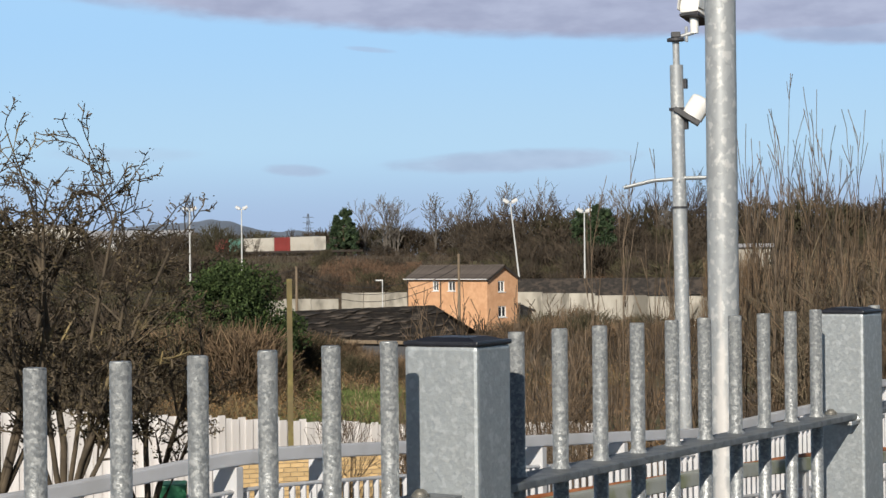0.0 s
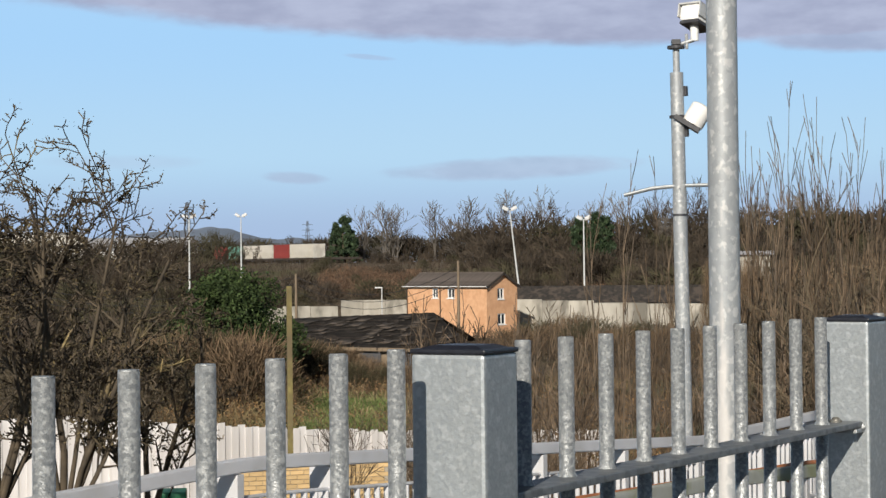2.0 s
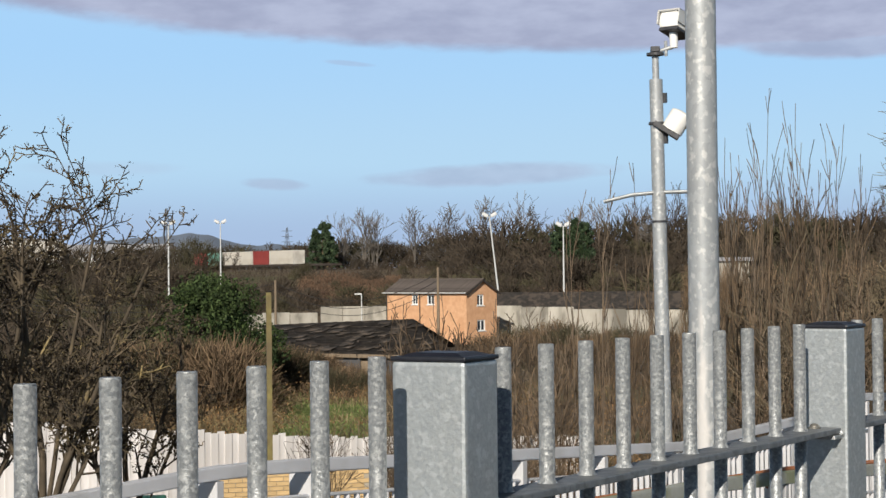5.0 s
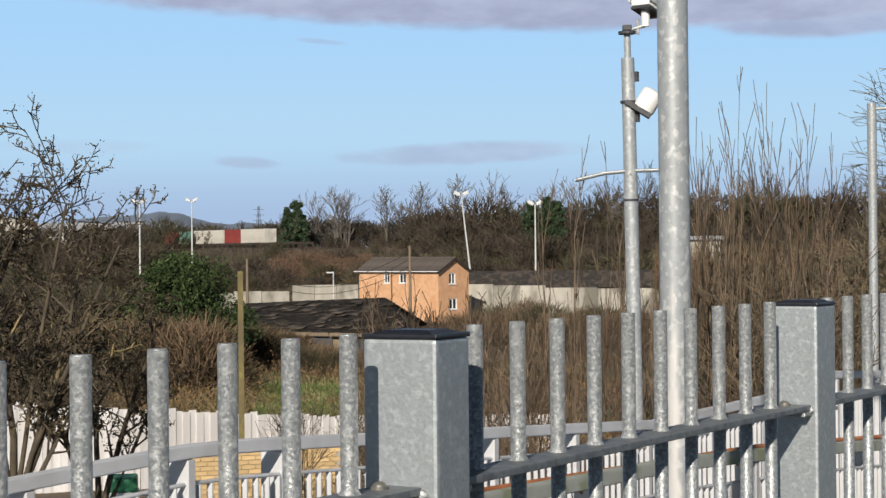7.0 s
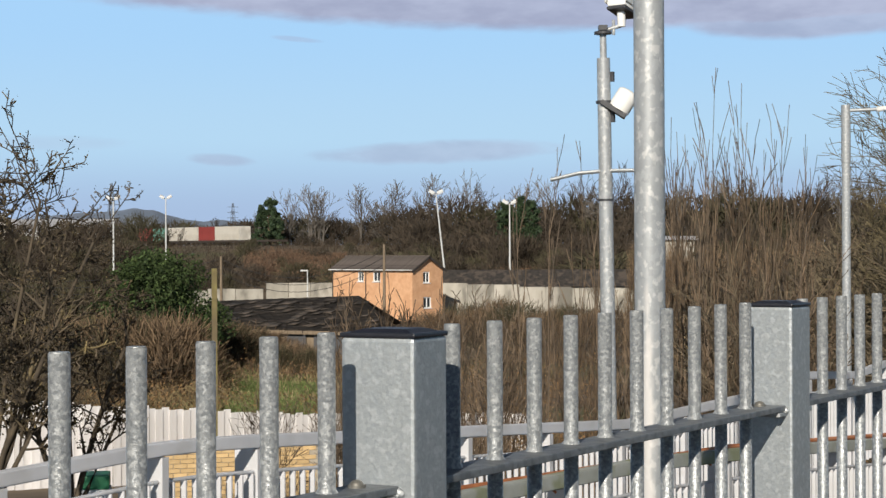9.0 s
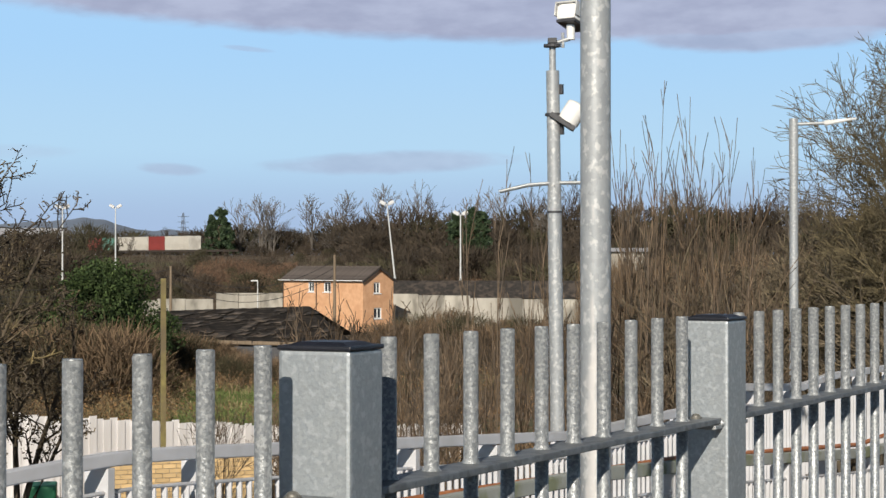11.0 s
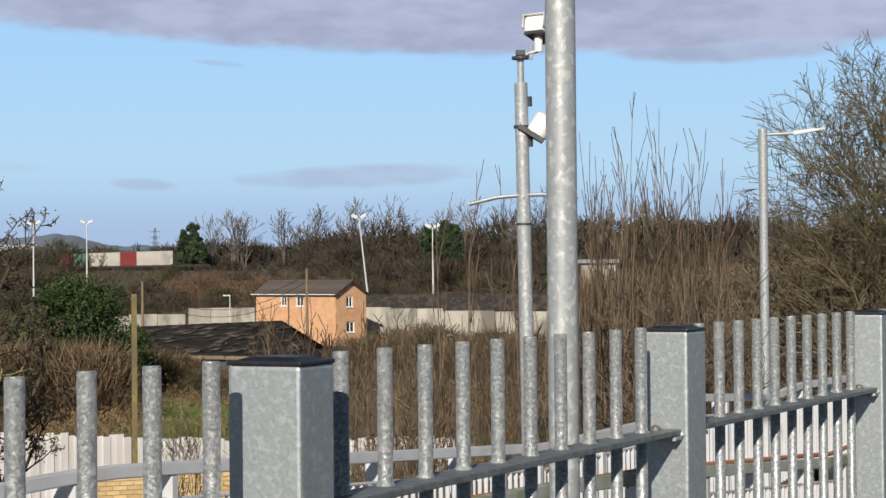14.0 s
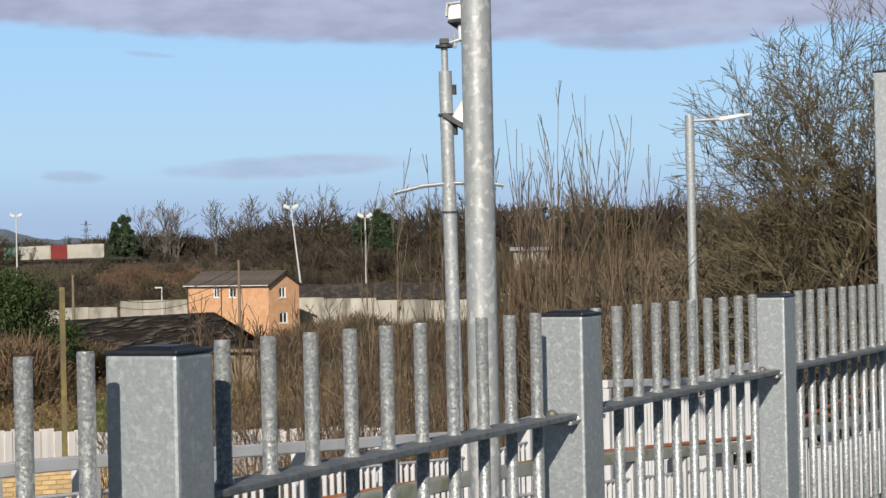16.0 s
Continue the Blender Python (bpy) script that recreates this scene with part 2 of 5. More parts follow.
DRY_GRASS = material("dead_grass", (0.25, 0.19, 0.1), (0.4, 0.31, 0.18), scale=1, rough=0.9, island=0.3)
GROUND = material("scrubby_ground", (0.07, 0.05, 0.031), (0.14, 0.102, 0.062), scale=0.5, detail=10, rough=0.95, patch=(0.085, 0.095, 0.03), patch_scale=0.04, patch_amount=0.55, bump=0.6, bump_scale=3)
PAVING = material("tarmac_path", (0.045, 0.045, 0.046), (0.075, 0.074, 0.072), scale=90, rough=0.9, bump=0.4, bump_scale=220, patch=(0.1, 0.098, 0.09), patch_scale=2)
BRICK_ORANGE = material("orange_brick", (0.57, 0.315, 0.17), (0.68, 0.4, 0.235), scale=2.5, rough=0.85, patch=(0.53, 0.28, 0.145), patch_scale=0.8, patch_amount=0.5)
ROOF_TILE = material("brown_roof_tile", (0.07, 0.055, 0.048), (0.12, 0.1, 0.088), scale=3, rough=0.85, random_value=0.2)
FASCIA = material("dark_fascia", (0.03, 0.022, 0.018), (0.05, 0.04, 0.032), scale=8, rough=0.6)
WHITE_FRAME = material("white_frame", (0.74, 0.74, 0.72), (0.82, 0.82, 0.8), scale=8, rough=0.4)
GLASS_DARK = material("window_glass", (0.02, 0.024, 0.03), (0.035, 0.04, 0.05), scale=2, rough=0.08)
CONCRETE = material("stained_concrete", (0.27, 0.25, 0.21), (0.45, 0.42, 0.365), scale=0.9, detail=10, rough=0.9, patch=(0.13, 0.12, 0.1), patch_scale=0.5, patch_amount=0.8, stretch=(1, 1, 0.4), bump=0.2, random_value=0.15)
SHED_ROOF = material("black_sheet_roof", (0.022, 0.019, 0.017), (0.062, 0.052, 0.043), scale=2.6, detail=10, rough=0.85, patch=(0.13, 0.1, 0.078), patch_scale=1.3, patch_amount=0.6, stretch=(1, 0.4, 1))
TIMBER = material("weathered_timber", (0.14, 0.105, 0.07), (0.25, 0.19, 0.13), scale=3, rough=0.85, stretch=(4, 4, 0.5))
MOSSY_POST = material("lichen_post", (0.13, 0.105, 0.045), (0.24, 0.2, 0.07), scale=6, rough=0.9, patch=(0.12, 0.09, 0.055), patch_scale=0.9, patch_amount=0.85, patch_from=0.44)
BOARD = material("white_fence_board", (0.66, 0.63, 0.62), (0.8, 0.78, 0.77), scale=2.5, rough=0.7, patch=(0.5, 0.46, 0.43), patch_scale=1.2, patch_amount=0.45, stretch=(2, 2, 0.4), random_value=0.1)
BUFF_BRICK = material("buff_brick", (0.5, 0.34, 0.16), (0.64, 0.46, 0.24), scale=5, rough=0.85, random_value=0.16)
MORTAR = material("pale_mortar", (0.33, 0.29, 0.23), (0.45, 0.4, 0.32), scale=12, rough=0.95)
LAMP_STEEL = material("floodlight_steel", (0.5, 0.5, 0.49), (0.66, 0.66, 0.64), scale=4, rough=0.5, metal=0.2)
# the haze of distance is mixed into this blue-grey
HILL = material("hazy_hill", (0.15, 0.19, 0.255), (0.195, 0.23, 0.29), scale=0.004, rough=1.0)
CONT_RED = material("red_container", (0.2, 0.032, 0.028), (0.28, 0.05, 0.043), scale=0.6, rough=0.6)
CONT_WHITE = material("white_container", (0.47, 0.44, 0.39), (0.6, 0.57, 0.51), scale=0.9, rough=0.6, patch=(0.32, 0.28, 0.23), patch_scale=0.6, patch_amount=0.4)
CONT_GREEN = material("teal_container", (0.1, 0.25, 0.2), (0.16, 0.34, 0.28), scale=0.6, rough=0.6)
RUST_DARK = material("dark_wagon_steel", (0.03, 0.024, 0.02), (0.06, 0.045, 0.035), scale=2, rough=0.8)
SHEET_GREY = material("pale_sheet_roof", (0.4, 0.4, 0.42), (0.52, 0.52, 0.53), scale=0.2, rough=0.6)
SHEET_WHITE = material("white_cladding", (0.66, 0.66, 0.66), (0.78, 0.78, 0.77), scale=0.5, rough=0.6)
SHEET_PATCH = material("loose_roof_sheet", (0.028, 0.023, 0.019), (0.075, 0.06, 0.048), scale=1.6, detail=10, rough=0.85, random_value=0.5, patch=(0.15, 0.115, 0.085), patch_scale=1.5, patch_amount=0.6)
BRACKEN = material("dead_bracken", (0.095, 0.056, 0.034), (0.17, 0.105, 0.065), scale=0.3, rough=0.95, island=0.35)
GREEN_PAINT = material("green_paint", (0.02, 0.16, 0.07), (0.04, 0.24, 0.11), scale=3, rough=0.5)
CABLE = material("black_cable", (0.015, 0.015, 0.016), (0.03, 0.03, 0.032), scale=5, rough=0.7)

# ---- building helpers ----


def thing(name, label, category, group="", at=(0, 0, 0), turn=0.0, kind=""):
    ob = new(name)
    ob.empty_display_size = 0.2
    ob.matrix_world = pose(*at, 0, 0, turn)
    return tagged(ob, label, category, group, kind)


def mesh_of(name, bm, mat, smooth=False):
    me = bpy.data.meshes.new(name)
    bm.to_mesh(me)
    bm.free()
    me.materials.append(mat)
    if smooth:
        me.polygons.foreach_set("use_smooth", [True] * len(me.polygons))
        me.set_sharp_from_angle(angle=radians(40))
    return me


def part(name, me, parent, label="", m=None, kind=""):
    ob = new(name, me)
    ob.parent = parent
    if m is not None:
        ob.matrix_local = m
    return tagged(ob, label, kind=kind)


def box(bm, size, at=(0, 0, 0), turn=0.0, bevel=0.0, m=None):
    mat = (m if m is not None else pose(*at, 0, 0, turn)) @ Matrix.Diagonal((*size, 1))
    r = bmesh.ops.create_cube(bm, size=1, matrix=mat)
    if bevel:
        es = list({e for v in r["verts"] for e in v.link_edges})
        bmesh.ops.bevel(bm, geom=es, offset=bevel, segments=2, affect="EDGES", profile=0.6)
    return bm


def rod(bm, a, b, r0, r1=None, sides=16, caps=True):
    a, b = Vector(a), Vector(b)
    m = Matrix.Translation((a + b) / 2) @ (b - a).to_track_quat("Z", "Y").to_matrix().to_4x4()
    bmesh.ops.create_cone(bm, cap_ends=caps, segments=sides, radius1=r0, radius2=r0 if r1 is None else r1, depth=(b - a).length, matrix=m)
    return bm


def block(name, size, mat, bevel=0.0, at=(0, 0, 0), turn=0.0):
    return mesh_of(name, box(bmesh.new(), size, at, turn, bevel), mat)


def raw_mesh(name, verts, faces, mat, smooth=False):
    me = bpy.data.meshes.new(name)
    me.from_pydata(verts.tolist() if hasattr(verts, "tolist") else verts, [], faces.tolist() if hasattr(faces, "tolist") else faces)
    me.materials.append(mat)
    if smooth:
        me.polygons.foreach_set("use_smooth", [True] * len(me.polygons))
    me.update()
    return me


VIEW = (-2.2, -1.48)


def spot(bearing, dist):
    """A place on the plan by its bearing from the path beside the railing and its distance."""
    return VIEW[0] + dist * math.cos(radians(bearing)), VIEW[1] + dist * math.sin(radians(bearing))


def tubes(lines, sides=3):
    """Tapered tubes round polylines: each line is (points, radii)."""
    groups = {}
    for pts, rad in lines:
        groups.setdefault(len(pts), []).append((pts, rad))
    vs, fs, base = [], [], 0
    ang = np.arange(sides) * 2 * np.pi / sides
    for n, items in groups.items():
        p = np.array([i[0] for i in items], float)
        r = np.array([i[1] for i in items], float)
        t = np.gradient(p, axis=1)
        t /= np.linalg.norm(t, axis=2, keepdims=True) + 1e-9
        ref = np.where(np.abs(t[..., 2:3]) > 0.9, np.array([1.0, 0, 0]), np.array([0, 0, 1.0]))
        u = np.cross(t, ref)
        u /= np.linalg.norm(u, axis=2, keepdims=True) + 1e-9
        w = np.cross(t, u)
        ring = p[:, :, None] + r[:, :, None, None] * (np.cos(ang)[:, None] * u[:, :, None] + np.sin(ang)[:, None] * w[:, :, None])
        vs.append(ring.reshape(-1, 3))
        m = len(items)
        idx = base + np.arange(m * n * sides).reshape(m, n, sides)
        nxt = np.roll(idx, -1, axis=2)
        fs.append(np.stack([idx[:, :-1], nxt[:, :-1], nxt[:, 1:], idx[:, 1:]], -1).reshape(-1, 4))
        base += m * n * sides
    return np.concatenate(vs), np.concatenate(fs)


def flakes(points, size, rng, spread=0.5):
    """Small two-triangle leaves at points, turned every way."""
    n = len(points)
    p = np.asarray(points, float)
    a = rng.normal(size=(n, 3))
    a /= np.linalg.norm(a, axis=1, keepdims=True)
    b = np.cross(a, rng.normal(size=(n, 3)))
    b /= np.linalg.norm(b, axis=1, keepdims=True)
    s = size * (1 + spread * (rng.random((n, 1)) - 0.5) * 2)
    v = np.stack([p - a * s, p + b * s * 0.45 + a * s * 0.1, p + a * s, p - b * s * 0.45 + a * s * 0.1], 1).reshape(-1, 3)
    f = np.arange(n * 4).reshape(n, 4)
    return v, f


def unit(v):
    return v / (np.linalg.norm(v) + 1e-9)


def grow(rng, start, way, length, radius, level, lines, tips, spec, first=0.3):
    """One limb and, from it, the next level of limbs. spec: per level (children, length ratio, angle, wander, lift)."""
    kids, ratio, angle, wander, lift = spec[level]
    n = 6 if level == 0 else 5 if level == 1 else 4 if level < len(spec) - 1 else 3
    pts, d, p = [np.array(start, float)], unit(np.array(way, float)), np.array(start, float)
    for i in range(n - 1):
        d = unit(d + rng.normal(size=3) * wander + np.array([0, 0, lift]))
        p = p + d * length / (n - 1)
        pts.append(p)
    end = radius * (0.45 if level < len(spec) - 1 else 0.3)
    lines.append((pts, np.linspace(radius, end, n)))
    if level == len(spec) - 1:
        tips.append(pts[-1])
        return
    for k in range(kids):
        f = rng.uniform(first, 1.0) if k else 1.0
        i = min(int(f * (n - 1)), n - 2)
        q = pts[i] + (pts[i + 1] - pts[i]) * (f * (n - 1) - i)
        along = unit(pts[i + 1] - pts[i])
        side = unit(np.cross(along, rng.normal(size=3)))
        a = radians(angle) * rng.uniform(0.5, 1.35)
        grow(rng, q, along * math.cos(a) + side * math.sin(a), length * ratio * rng.uniform(0.65, 1.2), max(radius * (1 - 0.5 * f) * 0.62, 0.001), level + 1, lines, tips, spec)

# ---- ground ----
RINGS = [0, 1.5, 3, 4.5, 6, 8, 10, 12, 14, 17, 20, 24, 28, 33, 38, 44, 50, 58, 66, 76, 88, 100, 115, 130, 150, 170, 190, 205, 215, 225, 235, 245, 255, 265, 275, 285, 295, 305, 320, 335, 360, 400, 430, 460, 500, 650, 850, 1100, 1500, 2000, 2400, 2700, 2900, 3100, 3400, 3900, 4700]
PROFILE_R = [0, 3, 6, 9, 14, 20, 30, 45, 60, 85, 120, 210, 222, 320, 335, 430, 460, 800, 1500, 2300, 2900, 3300, 4700]
PROFILE_Z = [0, 0, -0.75, -0.95, -1.5, -2.2, -3.3, -4.4, -4.9, -5.2, -5.5, -5.6, -4.8, 2.0, 2.4, 2.4, 2.4, 1.5, 2, 12, 47, 38, 20]


def smooth(v, lo, hi):
    f = min(max((v - lo) / (hi - lo), 0), 1)
    return f * f * (3 - 2 * f)


def ground_z(x, y):
    r = math.hypot(x - VIEW[0], y - VIEW[1])
    z = float(np.interp(r, PROFILE_R, PROFILE_Z))
    b = math.degrees(math.atan2(y - VIEW[1], x - VIEW[0]))
    # the path beside the railing stays level, and the bank falls away beyond it
    side = smooth(y, 0.35, 4.5)
    if r < 120:
        far = smooth(r, 40, 110)
        z = z * (side * (1 - far) + far)
    if 4 < r < 300 and side > 0.1:
        z += side * (0.25 + 0.004 * r) * noise.noise((x * 0.11, y * 0.11, 0)) + side * 0.12 * noise.noise((x * 0.6, y * 0.6, 3))
    if r > 1600:
        z += smooth(r, 2000, 2900) * (16 * math.exp(-((b - 41.6) / 1.95) ** 4) + 6 * math.exp(-((b - 40.7) / 0.7) ** 2) + 4 * noise.noise((b * 0.45, r * 0.0008, 0)) + 3 * noise.noise((b * 2.1, 0.3, 5)))
    return z


def build_ground():
    angles = [a * 0.5 for a in range(0, 76)] + [38 + a * 0.125 for a in range(0, 64)] + [46 + a * 0.5 for a in range(0, 38)] + [65 + a * 4 for a in range(0, 74)]
    n = len(angles)
    verts, faces = [(VIEW[0], VIEW[1], 0)], []
    for r in RINGS[1:]:
        for a in angles:
            x, y = spot(a, r)
            verts.append((x, y, ground_z(x, y)))
    for j in range(n):
        faces.append((0, 1 + j, 1 + (j + 1) % n))
    for i in range(len(RINGS) - 2):
        for j in range(n):
            a, b = 1 + i * n + j, 1 + i * n + (j + 1) % n
            faces.append((a, a + n, b + n, b))
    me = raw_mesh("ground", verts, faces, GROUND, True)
    # far ground takes the colour with haze painted in
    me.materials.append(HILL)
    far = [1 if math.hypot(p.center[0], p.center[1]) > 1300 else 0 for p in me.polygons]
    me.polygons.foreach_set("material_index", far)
    tagged(new("ground", me), "brown scrubby ground falling away from the path to a yard", "ground", kind="structure")
    bm = box(bmesh.new(), (26, 2.6, 0.1), (3, -1.42, -0.045), 0, 0.01)
    tagged(new("pavement", mesh_of("pavement", bm, PAVING)), "dark tarmac path beside the galvanised railing", "path", kind="structure")


build_ground()

# ---- galvanised railing ----
PITCH, BAR_GAP, BAR_TOP, RAIL_Z = 1.513, 0.131, 1.40, 1.180


def fence_post(x, height, first=None, size=(0.111, 0.102), turn=0.0, dy=0.0, label="square galvanised steel post with a black plastic cap"):
    if first:
        return copy_thing(first, pose(x, -0.009, 0, 0, 0, turn))
    post = thing("fence_post", label, "post", "railing posts", (x, -0.009 + dy, 0), turn)
    w, d = size
    part("post_body", block("post_body", (w, d, height), GALV_POST, 0.006, (0, 0, height / 2)), post)
    bm = bmesh.new()
    box(bm, (w + 0.003, d + 0.003, 0.007), (0, 0, height + 0.0035), 0, 0.0025)
    r = bmesh.ops.create_cube(bm, size=1, matrix=pose(0, 0, height + 0.0085) @ Matrix.Diagonal((w - 0.004, d - 0.004, 0.007, 1)))
    for v in r["verts"]:
        if v.co.z > height + 0.0085:
            v.co.x *= 0.6
            v.co.y *= 0.6
    part("cap", mesh_of("cap", bm, CAP), post, "black plastic cap")
    for s in (-1, 1):
        bm = box(bmesh.new(), (0.045, 0.05, 0.009), (s * 0.075, -0.014, RAIL_Z - 0.018), 0, 0.002)
        part("bracket", mesh_of("bracket", bm, GALV), post, "welded galvanised bracket")
        bm = bmesh.new()
        bmesh.ops.create_uvsphere(bm, u_segments=10, v_segments=6, radius=0.011, matrix=pose(s * (w / 2 + 0.001), -0.03, RAIL_Z - 0.012) @ Matrix.Diagonal((0.6, 1.3, 1, 1)))
        part("weld", mesh_of("weld", bm, GALV, True), post, "bright weld bead")
    part("base_plate", block("base_plate", (0.2, 0.2, 0.015), GALV_POST, 0.003, (0, 0, 0.011)), post)
    return post


def fence_panel(x0):
    """Ten round bars between two flat rails."""
    panel = thing("railing", "galvanised railing section of round vertical bars through a flat rail", "railing", "railing panels", (x0, 0, 0))
    w = PITCH - 2 * 0.056
    for z, nm in ((RAIL_Z, "top_rail"), (0.16, "bottom_rail")):
        part(nm, block(nm, (w, 0.07, 0.012), RAIL_STEEL, 0.002, (PITCH / 2, -0.011, z - 0.006)), panel, "flat grey steel rail")
    bm = rod(bmesh.new(), (0, 0, 0.1), (0, 0, BAR_TOP - 0.002), 0.0125, sides=20)
    rod(bm, (0, 0, BAR_TOP - 0.002), (0, 0, BAR_TOP), 0.0125, 0.0115, sides=20)
    # weld bead at the rail
    rod(bm, (0, 0, RAIL_Z - 0.001), (0, 0, RAIL_Z + 0.006), 0.017, 0.0126, sides=20)
    bar_mesh = mesh_of("bar", bm, GALV, False)
    for p in bar_mesh.polygons:
        p.use_smooth = abs(p.normal.z) < 0.5
    for k in range(10):
        part("bar", bar_mesh, panel, m=pose(0.167 + k * BAR_GAP, 0, 0, 0, 0, k * 67))
    bm = bmesh.new()
    rod(bm, (0, 0, 0), (0, 0, 0.004), 0.013, sides=16)
    bmesh.ops.create_uvsphere(bm, u_segments=14, v_segments=8, radius=0.011, matrix=pose(0, 0, 0.003) @ Matrix.Diagonal((1, 1, 0.75, 1)))
    bolt = mesh_of("bolt", bm, BOLT, True)
    for x in (0.1, PITCH - 0.1):
        part("bolt", bolt, panel, "domed bolt head", pose(x, -0.004, RAIL_Z))
    return panel


fence_post(-0.006, 1.3885, size=(0.103, 0.119), turn=4.5, dy=0.002)
first_post = fence_post(PITCH, 1.3885)
for k in (-1, 2):
    fence_post(k * PITCH, 1.3885, first_post)
tall = fence_post(3 * PITCH + 0.03, 2.17, label="tall square galvanised steel post with a black cap")
first_panel = fence_panel(0.0)
for k in (-1, 1, 2):
    copy_thing(first_panel, pose(k * PITCH, 0, 0))


# ---- columns and mast ----
def lamp_column():
    col = thing("street_lamp", "thick galvanised steel lamp column with blotchy zinc finish", "lamp column", at=(6.817, 2.764, ground_z(6.8, 2.8)))
    z0 = ground_z(6.8, 2.8)
    part("shaft", mesh_of("shaft", rod(bmesh.new(), (0, 0, -0.2), (0, 0, 6.2), 0.084, 0.082, sides=40), COLUMN_STREAK, True), col)
    part("base_plate", mesh_of("base_plate", rod(bmesh.new(), (0, 0, 0.0), (0, 0, 0.03), 0.15, sides=24), GALV_COLUMN), col)
    bm = rod(bmesh.new(), (0, 0, 6.15), (0.9, -0.5, 6.3), 0.04, sides=16)
    arm = part("arm", mesh_of("arm", bm, GALV_COLUMN, True), col)
    part("lamp_head", block("lamp_head", (0.6, 0.25, 0.1), LAMP_STEEL, 0.03, (1.1, -0.62, 6.32), -29), col)


lamp_column()


def cctv_mast():
    x, y = 16.365, 7.685
    z0 = ground_z(x, y)
    mast = thing("camera_mast", "galvanised steel mast carrying a white camera and antennas", "mast", at=(x, y, z0))
    lean = pose(0, 0, 0)
    _b = radians(26.6)
    mast.matrix_world = pose(x, y, z0) @ Matrix.Rotation(radians(-0.75), 4, Vector((math.cos(_b), math.sin(_b), 0)))

    def at(z):
        return z - z0

    bm = rod(bmesh.new(), (0, 0, -0.1), (0, 0, at(2.30)), 0.083, 0.079, sides=28)
    part("lower_tube", mesh_of("lower_tube", bm, GALV_COLUMN, True), mast, m=lean)
    bm = rod(bmesh.new(), (0, 0, at(2.30)), (0, 0, at(3.66)), 0.076, 0.074, sides=28)
    rod(bm, (0, 0, at(2.2)), (0, 0, at(2.31)), 0.083, 0.066, sides=28)
    part("upper_tube", mesh_of("upper_tube", bm, GALV_COLUMN, True), mast, m=lean)
    part("spigot", mesh_of("spigot", rod(bmesh.new(), (0, 0, at(3.6)), (0, 0, at(3.95)), 0.038, sides=20), GALV_COLUMN, True), mast, m=lean)
    bm = rod(bmesh.new(), (0, 0, at(3.93)), (0, 0, at(3.96)), 0.1, sides=20)
    box(bm, (0.13, 0.1, 0.06), (0, 0, at(4.0)), 30, 0.006)
    part("head_plate", mesh_of("head_plate", bm, CAM_DARK), mast, "dark bolted head plate", lean)
    # sight line frame: r to the side, f away from the path
    b = radians(26.6)
    r, f = Vector((math.sin(b), -math.cos(b), 0)), Vector((math.cos(b), math.sin(b), 0))
    bm = rod(bmesh.new(), r * 0.05 + Vector((0, 0, at(3.98))), r * 0.2 + Vector((0, 0, at(4.02))), 0.022, sides=12)
    rod(bm, r * 0.12 + Vector((0, 0, at(3.92))), r * 0.12 + Vector((0, 0, at(4.09))), 0.018, sides=10)
    part("camera_arm", mesh_of("camera_arm", bm, GALV_COLUMN), mast, m=lean)
    rotz = math.degrees(math.atan2(r.y, r.x))
    cam_at = r * 0.21 + Vector((0, 0, at(4.28)))
    bm = rod(bmesh.new(), (0, 0, -0.27), (0, 0, -0.1), 0.045, 0.05, sides=18)
    pivot = part("camera_pivot", mesh_of("camera_pivot", bm, CAM_WHITE, True), mast, "white pivot", Matrix.Translation(cam_at))
    bm = bmesh.new()
    box(bm, (0.25, 0.34, 0.19), (0, 0.06, 0), 0, 0.045)
    facing = math.degrees(math.atan2(-0.85 * f.y - 0.5 * r.y, -0.85 * f.x - 0.5 * r.x)) + 90
    seat = Matrix.Translation(cam_at) @ pose(0.0, 0, 0.02, 0, 0, facing) @ pose(0, 0, 0, -14, 0, 0)
    house = part("camera_housing", mesh_of("camera_housing", bm, CAM_WHITE, True), mast, "white weatherproof camera housing", seat)
    bm = box(bmesh.new(), (0.24, 0.36, 0.035), (0, 0.08, -0.108), 0, 0.01)
    part("camera_underside", mesh_of("camera_underside", bm, CAM_DARK), house, "dark underside")
    bm = box(bmesh.new(), (0.28, 0.2, 0.02), (0, -0.03, 0.102), 0, 0.006)
    for sx in (-0.134, 0.134):
        box(bm, (0.012, 0.2, 0.16), (sx, -0.03, 0.03), 0, 0.004)
    part("visor", mesh_of("visor", bm, LAMP_STEEL), house, "grey sun visor")
    # drum antenna on its bracket
    ant = r * 0.24 + f * -0.02 + Vector((0, 0, at(3.2)))
    tilt = Matrix.Translation(ant) @ pose(0, 0, 0, 0, 0, rotz) @ pose(0, 0, 0, 0, 33, 0)
    bm = rod(bmesh.new(), (0, 0, -0.15), (0, 0, 0.06), 0.125, sides=28)
    bmesh.ops.create_uvsphere(bm, u_segments=28, v_segments=10, radius=0.125, matrix=pose(0, 0, 0.06) @ Matrix.Diagonal((1, 1, 0.35, 1)))
    part("drum_antenna", mesh_of("drum_antenna", bm, CAM_WHITE, True), mast, "cream drum-shaped antenna", tilt)
    bm = box(bmesh.new(), (0.32, 0.2, 0.06), (-0.05, 0, -0.175), 0, 0.005)
    part("antenna_bracket", mesh_of("antenna_bracket", bm, CAM_DARK), mast, "dark bracket", tilt)
    bm = box(bmesh.new(), (0.22, 0.03, 0.02), (0.03, 0, 0), 0, 0.003)
